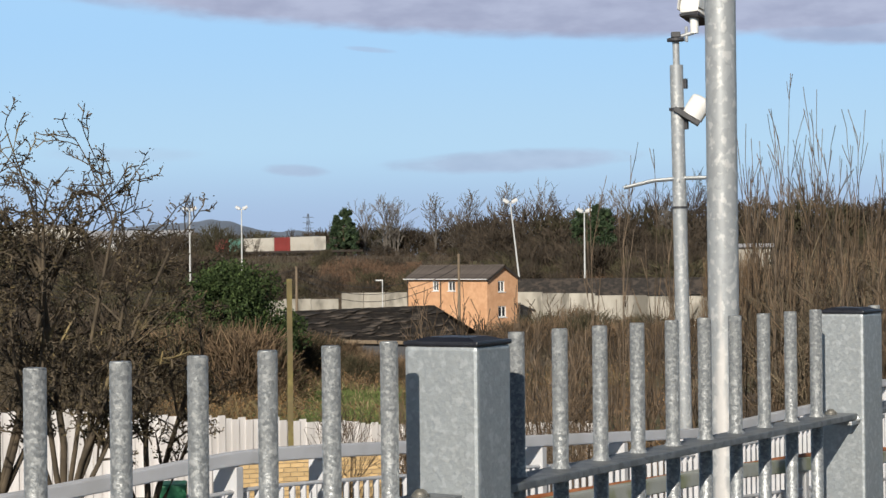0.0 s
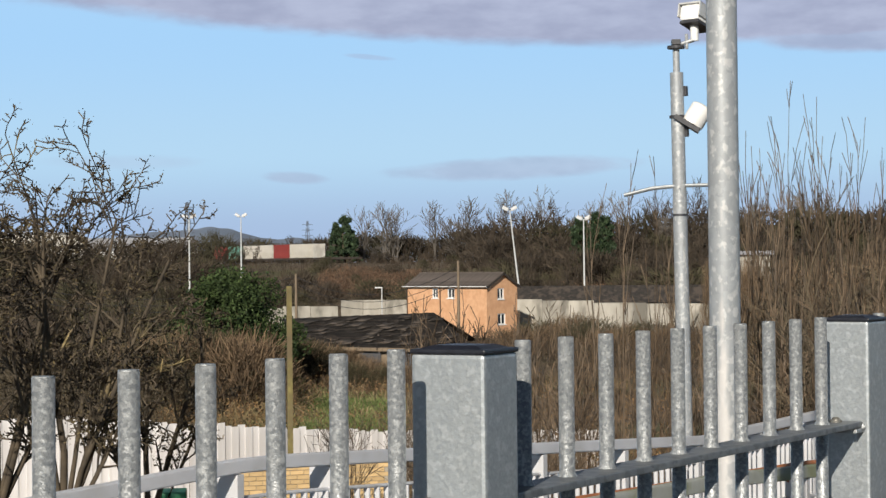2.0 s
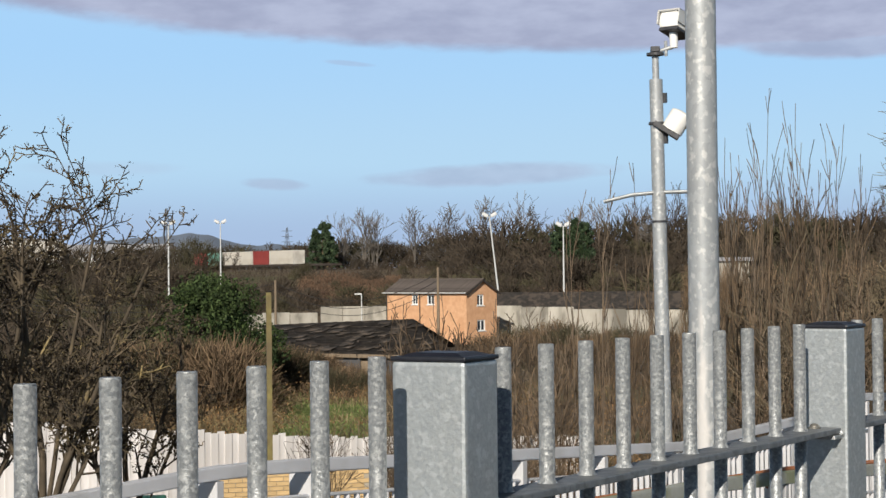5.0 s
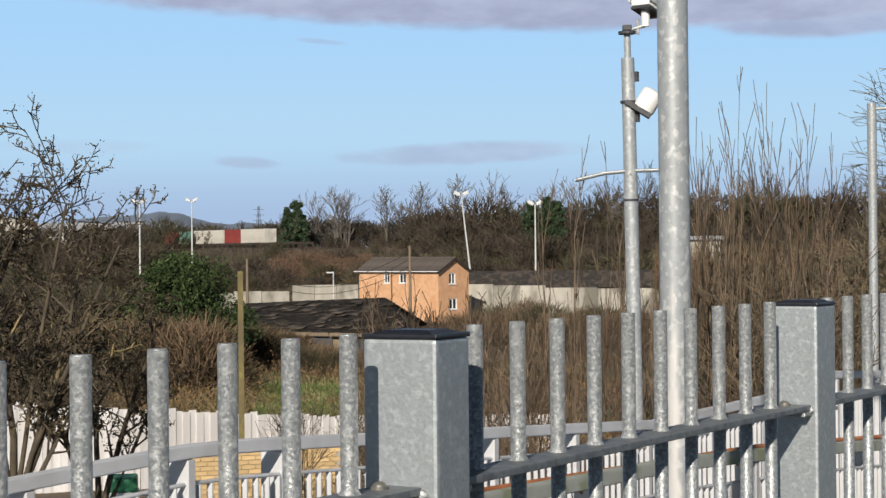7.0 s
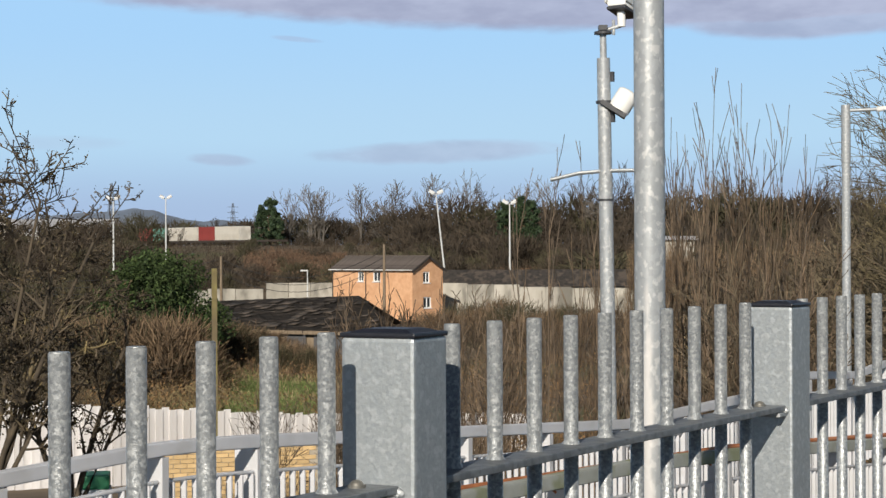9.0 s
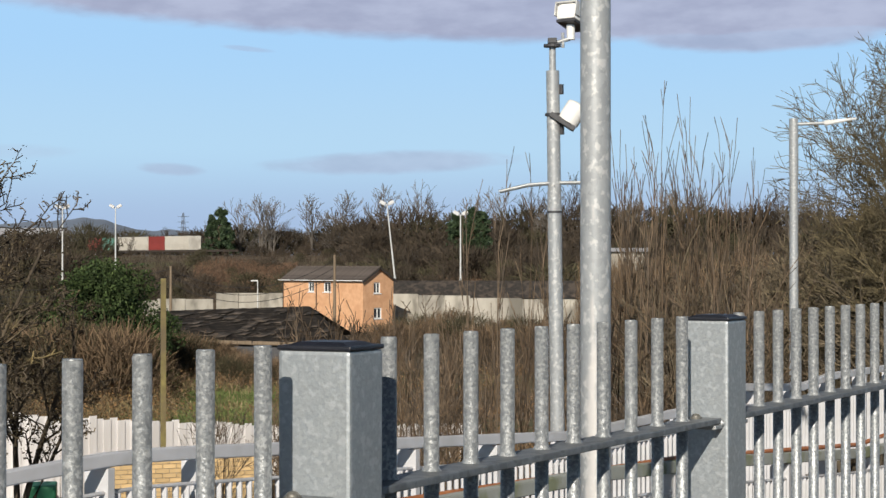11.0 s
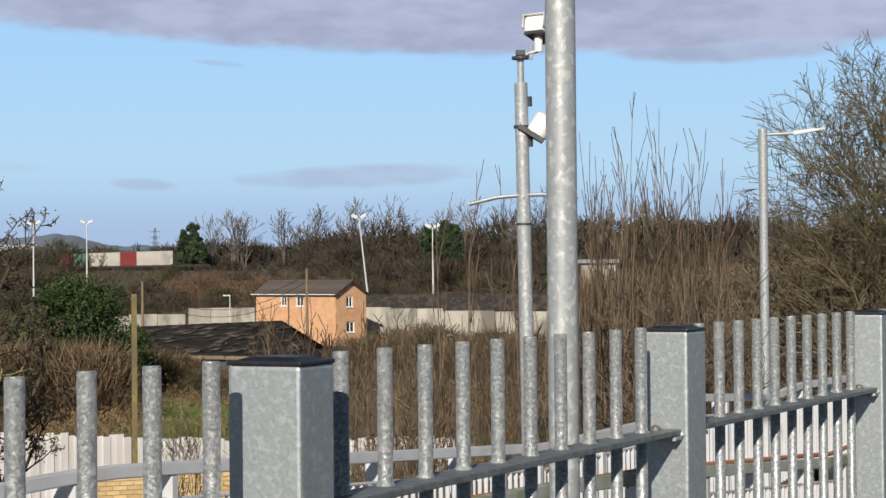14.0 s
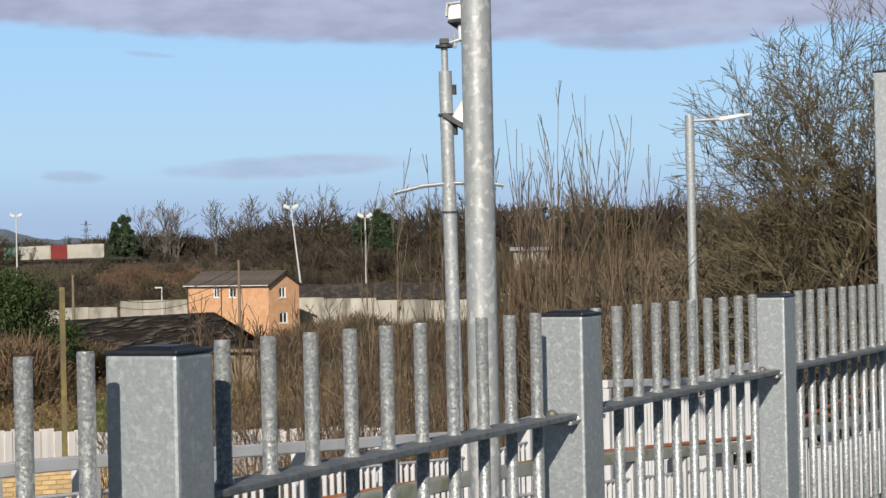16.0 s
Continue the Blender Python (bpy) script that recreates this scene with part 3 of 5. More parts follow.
    part("bracket_arm", mesh_of("bracket_arm", bm, CAM_WHITE), mast, m=Matrix.Translation((0, 0, at(3.17))) @ pose(0, 0, 0, 0, 0, rotz))
    bm = rod(bmesh.new(), (0, 0, at(3.15)), (0, 0, at(3.18)), 0.095, sides=20)
    part("clamp_band", mesh_of("clamp_band", bm, CAM_DARK), mast, m=lean)
    for dz, s in ((3.45, 0.08), (3.0, 0.09)):
        part("junction_box", block("junction_box", (0.05, 0.05, s * 1.4), CAM_DARK, 0.005), mast, "small dark junction box", Matrix.Translation(r * 0.09 + Vector((0, 0, at(dz)))))
    # cross arm with spikes
    bm = bmesh.new()
    pts = [(-0.62, -0.07), (-0.3, 0.0), (0, 0.02), (0.3, 0.02), (0.62, -0.02)]
    for (a, za), (c, zc) in zip(pts, pts[1:]):
        for g in (-0.03, 0.03):
            rod(bm, r * a + f * g + Vector((0, 0, at(2.37) + za)), r * c + f * g + Vector((0, 0, at(2.37) + zc)), 0.02, sides=8)
    for k in range(9):
        a = -0.6 + k * 0.15
        rod(bm, r * a + f * -0.12 + Vector((0, 0, at(2.36) - abs(a) * 0.1)), r * a + f * 0.12 + Vector((0, 0, at(2.40) - abs(a) * 0.1)), 0.006, 0.002, sides=6)
    part("anti_climb_ring", mesh_of("anti_climb_ring", bm, GALV), mast, "galvanised spiked cross arm")
    bm = rod(bmesh.new(), (0, 0, at(2.05)), (0, 0, at(2.075)), 0.087, sides=20)
    part("band", mesh_of("band", bm, CAM_DARK), mast, m=lean)
    part("foot_plate", block("foot_plate", (0.4, 0.4, 0.03), GALV_COLUMN, 0.004, (0, 0, 0.02)), mast)


cctv_mast()


def far_street_lamp():
    x, y = 34.65, 11.24
    z0 = ground_z(x, y)
    lamp = thing("street_lamp", "slim galvanised street lamp with a flat lantern on a short arm", "street lamp", at=(x, y, z0))
    top = 4.48 - z0
    part("shaft", mesh_of("shaft", rod(bmesh.new(), (0, 0, -0.2), (0, 0, top - 1.2), 0.1, 0.088, sides=20), GALV_COLUMN, True), lamp)
    part("sleeve", mesh_of("sleeve", rod(bmesh.new(), (0, 0, top - 1.2), (0, 0, top), 0.098, 0.095, sides=20), GALV_COLUMN, True), lamp)
    b = radians(19.1)
    r = Vector((math.sin(b), -math.cos(b), 0))
    part("arm", mesh_of("arm", rod(bmesh.new(), (0, 0, top - 0.12), r * 0.66 + Vector((0, 0, top - 0.1)), 0.035, sides=12), GALV_COLUMN, True), lamp)
    bm = bmesh.new()
    res = bmesh.ops.create_cube(bm, size=1, matrix=Matrix.Diagonal((0.68, 0.24, 0.1, 1)))
    for v in res["verts"]:
        if v.co.x > 0:
            v.co.y *= 0.5
            v.co.z *= 0.35
    bmesh.ops.bevel(bm, geom=bm.edges[:], offset=0.015, segments=2, affect="EDGES")
    part("lantern", mesh_of("lantern", bm, LAMP_STEEL), lamp, "pale tapered lantern", Matrix.Translation(r * 0.96 + Vector((0, 0, top - 0.06))) @ pose(0, 0, 0, 0, -8, math.degrees(math.atan2(r.y, r.x))))


far_street_lamp()


# ---- white ramp railings ----
def rail_piece(bm, a, b, w, h):
    a, b = Vector(a), Vector(b)
    m = Matrix.Translation((a + b) / 2) @ (b - a).to_track_quat("X", "Z").to_matrix().to_4x4()
    box(bm, ((b - a).length + w * 0.4, w, h), m=m, bevel=0.006)


def swept(points, w, h):
    """A box-section rail along points in one upright plane, mitred at the bends."""
    bm = bmesh.new()
    rows = []
    for p in points:
        p = Vector(p)
        rows.append([bm.verts.new(p + Vector((0, sy * w / 2, sz * h / 2))) for sy, sz in ((-1, -1), (1, -1), (1, 1), (-1, 1))])
    for a, b in zip(rows, rows[1:]):
        for i in range(4):
            bm.faces.new((a[i], b[i], b[(i + 1) % 4], a[(i + 1) % 4]))
    bm.faces.new(rows[0])
    bm.faces.new(rows[-1][::-1])
    bmesh.ops.recalc_face_normals(bm, faces=bm.faces[:])
    edges = [e for e in bm.edges if abs((e.verts[0].co - e.verts[1].co).normalized().x) > 0.9]
    bmesh.ops.bevel(bm, geom=edges, offset=0.008, segments=2, affect="EDGES")
    return bm


def white_railing(points, drop, label, posts, gap=0.115, top=(0.07, 0.088), low=0.2, mat=None, top_label="white painted box-section rail"):
    """White railing along points: top rail, second rail, balusters and flat posts down to the deck."""
    rail = thing("ramp_railing", label, "railing", "white ramp railings", points[0])
    o = Vector(points[0])
    pts = [Vector(p) - o for p in points]
    baluster = block("baluster", (0.012, 0.045, drop - low - 0.06), WHITE_RAIL, 0.0, (0, 0, -(drop - low - 0.06) / 2))
    post_mesh = block("post", (0.065, 0.19, drop - 0.05), WHITE_RAIL, 0.004, (0, 0, -drop / 2 - 0.025))
    part("top_rail", mesh_of("top_rail", swept(pts, *top), mat or WHITE_RAIL), rail, top_label)
    part("second_rail", mesh_of("second_rail", swept([p - Vector((0, 0, low)) for p in pts], 0.03, 0.025), WHITE_RAIL), rail)

    def along(x):
        return Vector((x, 0, float(np.interp(x, [p.x for p in pts], [p.z for p in pts]))))

    for x in posts:
        part("post", post_mesh, rail, m=Matrix.Translation(along(x - o.x) + Vector((0, 0.06, 0))))
    m = int(pts[-1].x / gap)
    for k in range(m):
        p = along((k + 0.5) * gap)
        part("baluster", baluster, rail, m=Matrix.Translation(p - Vector((0, 0, low + 0.01))))
    return rail


OUTER = [(2.6, 5.9, 0.225), (4.7, 5.9, 0.245), (6.2, 5.9, 0.29), (6.47, 5.9, 0.294), (6.9, 5.9, 0.283), (7.43, 5.9, 0.253), (13.05, 5.9, -0.105), (16.1, 5.9, -0.065)]
BEND = [(16.35, 5.9, 0.14), (19.45, 5.9, -0.04), (20.5, 5.9, 0.03), (24.0, 5.9, 0.0)]
INNER = [(5.5, 4.4, 0.0), (10.3, 4.4, -0.1), (12.9, 4.4, -0.25), (17.0, 4.4, -0.55), (23.5, 4.4, -0.7)]
white_railing(OUTER, 1.15, "white painted steel railing with flat balusters along the descending ramp", (3.7, 5.1, 6.47, 7.43, 8.8, 10.15, 11.5, 12.9, 14.3, 15.7))
white_railing(BEND, 1.15, "white painted railing of the farther ramp flight", (16.4, 17.8, 19.2, 20.6, 22.0, 23.4))
white_railing(INNER, 1.1, "white ramp railing under a mossy pale top beam", (6.2, 7.6, 9.0, 10.4, 11.8, 13.2, 14.6, 16.0, 17.4, 18.8, 20.2, 21.6, 23.0), mat=MOSS_BEAM, top=(0.1, 0.1), top_label="pale beam green with moss")


def pipe_rail():
    pts = [(5.5, 4.55, 0.06), (12.2, 4.55, -0.165), (17.4, 4.55, -0.5), (19.4, 4.55, -0.45), (24.0, 4.55, -0.27)]
    n = [np.array(p) for p in pts]
    v, f = tubes([(n, [0.024] * len(n))], 12)
    rail = thing("pipe_rail", "orange rusty pipe handrail along the ramp", "handrail", at=(0, 0, 0))
    part("pipe", raw_mesh("pipe", v, f, RUST_PIPE, True), rail)
    hook = mesh_of("hook", rod(bmesh.new(), (0, 0, -0.02), (0, -0.13, -0.1), 0.01, sides=8), RUST_PIPE)
    for p, q in zip(pts, pts[1:]):
        k = int((q[0] - p[0]) / 1.2)
        for i in range(k):
            part("hook", hook, rail, m=Matrix.Translation(Vector(p).lerp(Vector(q), (i + 0.5) / k)))


pipe_rail()


def ramp_deck():
    """The sloping concrete deck, with its landing, under the railings."""
    bm = bmesh.new()
    for (xa, za), (xb, zb) in (((2.6, -0.93), (6.85, -0.93)), ((6.85, -0.93), (13.05, -1.31)), ((13.05, -1.31), (17.0, -1.7)), ((17.0, -1.7), (24.0, -1.85))):
        vs = [bm.verts.new(v) for v in ((xa, 4.3, za), (xb, 4.3, zb), (xb, 6.0, zb), (xa, 6.0, za), (xa, 4.3, za - 0.25), (xb, 4.3, zb - 0.25), (xb, 6.0, zb - 0.25), (xa, 6.0, za - 0.25))]
        for f in ((0, 1, 2, 3), (7, 6, 5, 4), (0, 4, 5, 1), (1, 5, 6, 2), (2, 6, 7, 3), (3, 7, 4, 0)):
            bm.faces.new([vs[i] for i in f])
    tagged(new("ramp_deck", mesh_of("ramp_deck", bm, CONCRETE)), "pale concrete ramp deck under the white railings", "ramp deck", kind="structure")


ramp_deck()


# ---- yard: fence, walls, buildings ----
def board_fence():
    pts = [(24.5, 34.5), (30.1, 31.3), (32.2, 29.9), (35.0, 28.8), (38.6, 27.4), (46.0, 24.9)]
    tops = [-1.9, -2.09, -2.34, -2.6, -2.98, -3.4]
    fence = thing("board_fence", "white painted close-boarded fence with weathered uneven tops", "fence", at=(pts[0][0], pts[0][1], 0))
    rng = random.Random(4)
    meshes = [block("board", (0.206, 0.022, 2.4), BOARD, 0.003, (0, 0.006, -1.2)), block("board", (0.212, 0.022, 2.4), BOARD, 0.003, (0, -0.019, -1.2))]
    for (p, q, za, zb) in zip(pts, pts[1:], tops, tops[1:]):
        d = math.hypot(q[0] - p[0], q[1] - p[1])
        turn = math.degrees(math.atan2(q[1] - p[1], q[0] - p[0]))
        n = int(d / 0.2)
        for k in range(n):
            f = (k + 0.5) / n
            part("board", meshes[k % 2], fence, m=Matrix.Translation((p[0] + (q[0] - p[0]) * f - pts[0][0], p[1] + (q[1] - p[1]) * f - pts[0][1], za + (zb - za) * f + rng.uniform(-0.05, 0.04))) @ pose(0, 0, 0, 0, rng.uniform(-0.4, 0.4), turn))
        bm = bmesh.new()
        for h in (0.5, 1.5):
            rail_piece(bm, (p[0] - pts[0][0] + 0.05, p[1] - pts[0][1] + 0.07, za - h), (q[0] - pts[0][0] + 0.05, q[1] - pts[0][1] + 0.07, zb - h), 0.05, 0.08)
        part("rail", mesh_of("rail", bm, TIMBER), fence)


board_fence()


def post_thing(name, label, cat, x, y, top, r0, r1, mat, group="", lean=(0, 0), sides=12):
    z0 = ground_z(x, y) - 0.3
    bm = rod(bmesh.new(), (0, 0, 0), (lean[0], lean[1], top - z0), r0, r1, sides=sides)
    ob = new(name, mesh_of(name, bm, mat, True))
    ob.location = (x, y, z0)
    return tagged(ob, label, cat, group)


post_thing("timber_post", "tall square timber post green with lichen", "post", 29.06, 23.47, 1.12, 0.081, 0.077, MOSSY_POST, sides=4)
for b, d, top in ((38.34, 130, 1.1), (33.27, 125, 1.87)):
    x, y = spot(b, d)
    p = post_thing("telegraph_pole", "weathered wooden telegraph pole among scrub", "pole", x, y, top, 0.12, 0.085, TIMBER, "telegraph poles")


def house():
    x0, x1, y0, y1 = 149.85, 154.2, 94.95, 106.45
    base, eave, ridge = -5.6, -0.42, 0.8
    h = thing("house", "two-storey orange brick house with a brown tiled gable roof", "house", at=(x0, y0, base), turn=-12)
    W, D, E, R = x1 - x0, y1 - y0, eave - base, ridge - base
    t = 0.3
    # openings: wall, centre along it, sill, width, height
    west = [(4.2, 3.9, 0.85, 1.0), (6.5, 3.9, 1.05, 1.0)]
    south = [(2.0, 3.8, 0.95, 1.1), (2.1, 1.3, 1.15, 1.1)]

    def wall(name, length, height, openings, m, gable=0.0):
        xs = sorted({0, length, *[o[0] - o[2] / 2 for o in openings], *[o[0] + o[2] / 2 for o in openings]})
        zs = sorted({0, height, *[o[1] for o in openings], *[o[1] + o[3] for o in openings]})
        bm = bmesh.new()
        for xa, xb in zip(xs, xs[1:]):
            for za, zb in zip(zs, zs[1:]):
                cx, cz = (xa + xb) / 2, (za + zb) / 2
                if any(abs(cx - o[0]) < o[2] / 2 and o[1] < cz < o[1] + o[3] for o in openings):
                    continue
                box(bm, (xb - xa, t, zb - za), (cx, t / 2, cz))
        if gable:
            vs = [bm.verts.new(v) for v in ((0, 0, height), (length, 0, height), (length / 2, 0, gable), (0, t, height), (length, t, height), (length / 2, t, gable))]
            for f in ((0, 1, 2), (5, 4, 3), (0, 2, 5, 3), (1, 4, 5, 2)):
                bm.faces.new([vs[i] for i in f])
        bmesh.ops.remove_doubles(bm, verts=bm.verts, dist=0.001)
        w = part(name, mesh_of(name, bm, BRICK_ORANGE), h, m=m)
        for cx, sill, ww, wh in openings:
            win = new("window", None)
            win.parent = h
            win.matrix_local = m @ pose(cx, 0.1, sill)
            bm = bmesh.new()
            for sx in (-ww / 2 + 0.05, ww / 2 - 0.05, 0):
                box(bm, (0.1 if sx else 0.07, 0.08, wh), (sx, 0, wh / 2))
            for sz in (0.05, wh - 0.05):
                box(bm, (ww - 0.2, 0.076, 0.1), (0, 0, sz))
            part("window_frame", mesh_of("window_frame", bm, WHITE_FRAME), win, "white window frame")
            part("pane", block("pane", (ww - 0.1, 0.02, wh - 0.1), GLASS_DARK, 0, (0, 0.05, wh / 2)), win, "dark window pane")
            part("sill", block("sill", (ww + 0.16, 0.2, 0.07), WHITE_FRAME, 0.01, (0, -0.08, -0.035)), win, "white sill")
        return w

    wall("wall", D - 2 * t, E, [(c - t, *o) for c, *o in west], pose(0, D - t, 0, 0, 0, -90))
    wall("wall", W, E, south, pose(0, 0, 0), gable=R - 0.1)
    wall("wall", D - 2 * t, E, [], pose(W, t, 0, 0, 0, 90))
    wall("wall", W, E, [], pose(W, D, 0, 0, 0, 180), gable=R - 0.1)
    # roof slopes made of tile courses
    run = math.hypot(W / 2 + 0.35, R - E + 0.1)
    slope = math.degrees(math.atan2(R - E, W / 2))
    for s in (0, 1):
        n = 11
        m = pose(W / 2, D / 2, R + 0.03, 0, 0, 180 * s) @ pose(0, 0, 0, 0, -slope, 0)
        slab = part("roof", block("roof", (run, D + 0.5, 0.03), ROOF_TILE, 0, (-run / 2, 0, -0.02)), h, "brown tiled roof slope", m)
        course = block("tile_course", (run / n + 0.05, D + 0.5, 0.03), ROOF_TILE, 0.004)
        for k in range(n):
            part("tile_course", course, slab, m=pose(-(k + 0.5) * run / n, 0, 0.016, 0, -2.5, 0))
    bm = box(bmesh.new(), (0.22, D + 0.5, 0.1), (W / 2, D / 2, R + 0.07), 0, 0.03)
    part("ridge", mesh_of("ridge", bm, ROOF_TILE), h)
    bm = box(bmesh.new(), (0.08, D + 0.5, 0.075), (-0.36, D / 2, E - 0.1), 0, 0.01)
    part("gutter", mesh_of("gutter", bm, WHITE_FRAME), h, "white gutter")
    for s in (0, 1):
        bm = box(bmesh.new(), (run + 0.1, 0.05, 0.2), (-run / 2, -D / 2 - 0.27, -0.1))
        m = pose(W / 2, D / 2, R + 0.02, 0, 0, 0) @ (pose(0, 0, 0, 0, -slope, 0) if s == 0 else Matrix.Diagonal((-1, 1, 1, 1)) @ pose(0, 0, 0, 0, -slope, 0))
        part("barge_board", mesh_of("barge_board", bm, FASCIA), h, "dark barge board", m)
    for yy in (D - 0.15, D - 5.0):
        part("downpipe", mesh_of("downpipe", rod(bmesh.new(), (-0.08, yy, 0), (-0.08, yy, E - 0.1), 0.05, sides=8), FASCIA), h)


house()


def black_shed():
    A, B = Vector((95.2, 76.8, -1.93)), Vector((97.2, 65.7, -1.5))
    C, D = Vector((88.8, 56.9, -3.4)), Vector((84.0, 66.9, -3.15))
    s = thing("shed", "low shed with a patched black sheet roof and open front", "shed", at=(0, 0, 0))
    bm = bmesh.new()
    n = 26
    top = []
    rng = random.Random(2)
    for i in range(n + 1):
        f = i / n
        hi, lo = A.lerp(B, f), D.lerp(C, f)
        row = []
        for j in range(7):
            p = hi.lerp(lo, j / 6)
            p.z += (0.02 if i % 2 else -0.01) + rng.uniform(-0.012, 0.012)
            row.append(bm.verts.new(p))
        top.append(row)
    for i in range(n):
        for j in range(6):
            bm.faces.new((top[i][j], top[i][j + 1], top[i + 1][j + 1], top[i + 1][j]))
    bmesh.ops.solidify(bm, geom=bm.faces[:], thickness=0.1)
    roof = part("roof", mesh_of("roof", bm, SHED_ROOF), s, "patched black sheet roof")
    sheets = [block("sheet", (w, d, 0.018), SHEET_PATCH, 0) for w, d in ((0.6, 1.3), (0.5, 0.9), (0.8, 1.1), (0.3, 0.4), (0.1, 1.2))]
    fall = (D - A).normalized()
    across = (B - A).normalized()
    up = across.cross(fall).normalized()
    up = up if up.z > 0 else -up
    tilt = Matrix((across, up.cross(across), up)).transposed().to_4x4()
    for i in range(90):
        f, g = rng.uniform(0.03, 0.97), rng.uniform(0.1, 0.93)
        p = A.lerp(B, f).lerp(D.lerp(C, f), g)
        part("sheet", sheets[i % 5], roof, m=Matrix.Translation(p + up * rng.uniform(0.05, 0.09)) @ tilt @ pose(0, 0, 0, rng.uniform(-0.8, 0.8), rng.uniform(-1, 1), rng.gauss(0, 8) if i % 5 < 3 else rng.uniform(0, 180)))
    for f0, f1 in ((0.02, 0.45), (0.46, 0.99)):
        p, q = D.lerp(C, f0), D.lerp(C, f1)
        bm = bmesh.new()
        rail_piece(bm, p + Vector((-0.12, -0.1, -0.1)), q + Vector((-0.12, -0.1, -0.1)), 0.05, 0.16)
        part("fascia", mesh_of("fascia", bm, TIMBER), s, "pale weathered fascia board")
    back = [A + Vector((4, 1, -2.0)), B + Vector((4, -1, -2.0))]
    bm = bmesh.new()
    vs = [bm.verts.new(p) for p in (A, B, back[1], back[0])]
    bm.faces.new(vs)
    bmesh.ops.solidify(bm, geom=bm.faces[:], thickness=0.1)
    part("roof_back", mesh_of("roof_back", bm, SHED_ROOF), s)
    for p, q in ((D, C), (C, back[1]), (back[0], D)):
        d = q - p
        bm = bmesh.new()
        box(bm, (d.length * 0.97, 0.15, 2.4), m=Matrix.Translation(((p + q) / 2) + Vector((0.3, 0.3, -1.35))) @ pose(0, 0, 0, 0, 0, math.degrees(math.atan2(d.y, d.x))))
        part("wall", mesh_of("wall", bm, TIMBER), s, "rough brown timber wall")
    d = C - D
    # dark slabs on the wall imitate the shade inside the open bays
    for f, w in ((0.42, 1.3), (0.62, 2.2)):
        bm = box(bmesh.new(), (w, 0.2, 1.1), m=Matrix.Translation(D.lerp(C, f) + Vector((0.24, 0.2, -0.85))) @ pose(0, 0, 0, 0, 0, math.degrees(math.atan2(d.y, d.x))))
        part("opening", mesh_of("opening", bm, CAM_DARK), s, "dark slab standing in for the shade inside an open bay")


black_shed()


def wall_run(name, label, pts, top, base, mat, thick=0.3, cat="wall"):
    o = Vector((*pts[0], 0))
    w = thing(name, label, cat, at=o)
    panel = 0
    for p, q in zip(pts, pts[1:]):
        a, b = Vector((*p, 0)) - o, Vector((*q, 0)) - o
        d = b - a
        n = max(1, round(d.length / 2.6))
        for k in range(n):
            f = (k + 0.5) / n
            t = top[0] + (top[1] - top[0]) * ((a.lerp(b, f)).length / max((Vector((*pts[-1], 0)) - o).length, 0.1)) + random.uniform(-0.12, 0.1)
            bm = box(bmesh.new(), (d.length / n - 0.03, thick, t - base), m=Matrix.Translation(a.lerp(b, f) + Vector((0, 0, (t + base) / 2))) @ pose(0, 0, 0, 0, 0, math.degrees(math.atan2(d.y, d.x))), bevel=0.03)
            part("panel", mesh_of("panel", bm, mat), w)
    return w


wall_run("yard_wall", "stained grey concrete panel wall round the yard", [(149.5, 112.6), (153.5, 107.0)], (-1.9, -1.95), -5.7, CONCRETE)
wall_run("yard_wall", "low broken pale concrete wall beside the yard", [(142.5, 122.0), (149.3, 112.8)], (-2.9, -2.3), -5.7, CONCRETE)
wall_run("yard_wall", "long pale concrete panel wall behind bare saplings", [(158.5, 100.0), (167.7, 83.6), (171.0, 77.5)], (-1.95, -2.75), -5.7, CONCRETE)


def flat_shed(name, label, a, b, depth, top, base, wall_mat, roof_mat, ridge=0.6, ribs=0):
    a, b = Vector((*a, 0)), Vector((*b, 0))
    d = b - a
    s = thing(name, label, "building", at=a)
    s.rotation_euler = (0, 0, math.atan2(d.y, d.x))
    s.matrix_world = pose(a.x, a.y, base, 0, 0, math.degrees(math.atan2(d.y, d.x)))
    L, H = d.length, top - base
    part("wall", block("wall", (L, depth, H), wall_mat, 0.0, (L / 2, depth / 2, H / 2)), s)
    bm = bmesh.new()
    vs = [bm.verts.new(v) for v in ((-0.3, -0.3, H + 0.004), (L + 0.3, -0.3, H + 0.004), (L + 0.3, depth + 0.3, H + 0.004), (-0.3, depth + 0.3, H + 0.004), (-0.3, depth / 2, H + ridge), (L + 0.3, depth / 2, H + ridge))]
    for f in ((0, 1, 5, 4), (2, 3, 4, 5), (1, 2, 5), (3, 0, 4), (3, 2, 1, 0)):
        bm.faces.new([vs[i] for i in f])
    part("roof", mesh_of("roof", bm, roof_mat), s)
    for k in range(ribs):
        part("dark_bay", block("dark_bay", (L / ribs * 0.42, 0.06, H * 0.7), CAM_DARK, 0, ((k + 0.5) * L / ribs, -0.02, H * 0.45)), s)
    return s


flat_shed("warehouse", "long dark-roofed building behind the concrete wall", (163.5, 103.5), (176, 79), 12, -2.5, -5.6, CONCRETE, SHED_ROOF, 1.75)
flat_shed("warehouse", "small white clad shed with dark bays", (165.2, 77.2), (167.1, 73.0), 5, -1.1, -5.6, SHEET_WHITE, SHEET_GREY, 0.2, ribs=5)
flat_shed("warehouse", "pale grey factory shed far beyond the trees", (293, 296), (313, 276), 40, 6.0, 1.5, SHEET_WHITE, SHEET_GREY, 3.0)
flat_shed("warehouse", "white factory block far beyond the hedges", (262, 300), (285, 284), 30, 9.3, 1.5, CONT_WHITE, SHEET_GREY, 0.8)
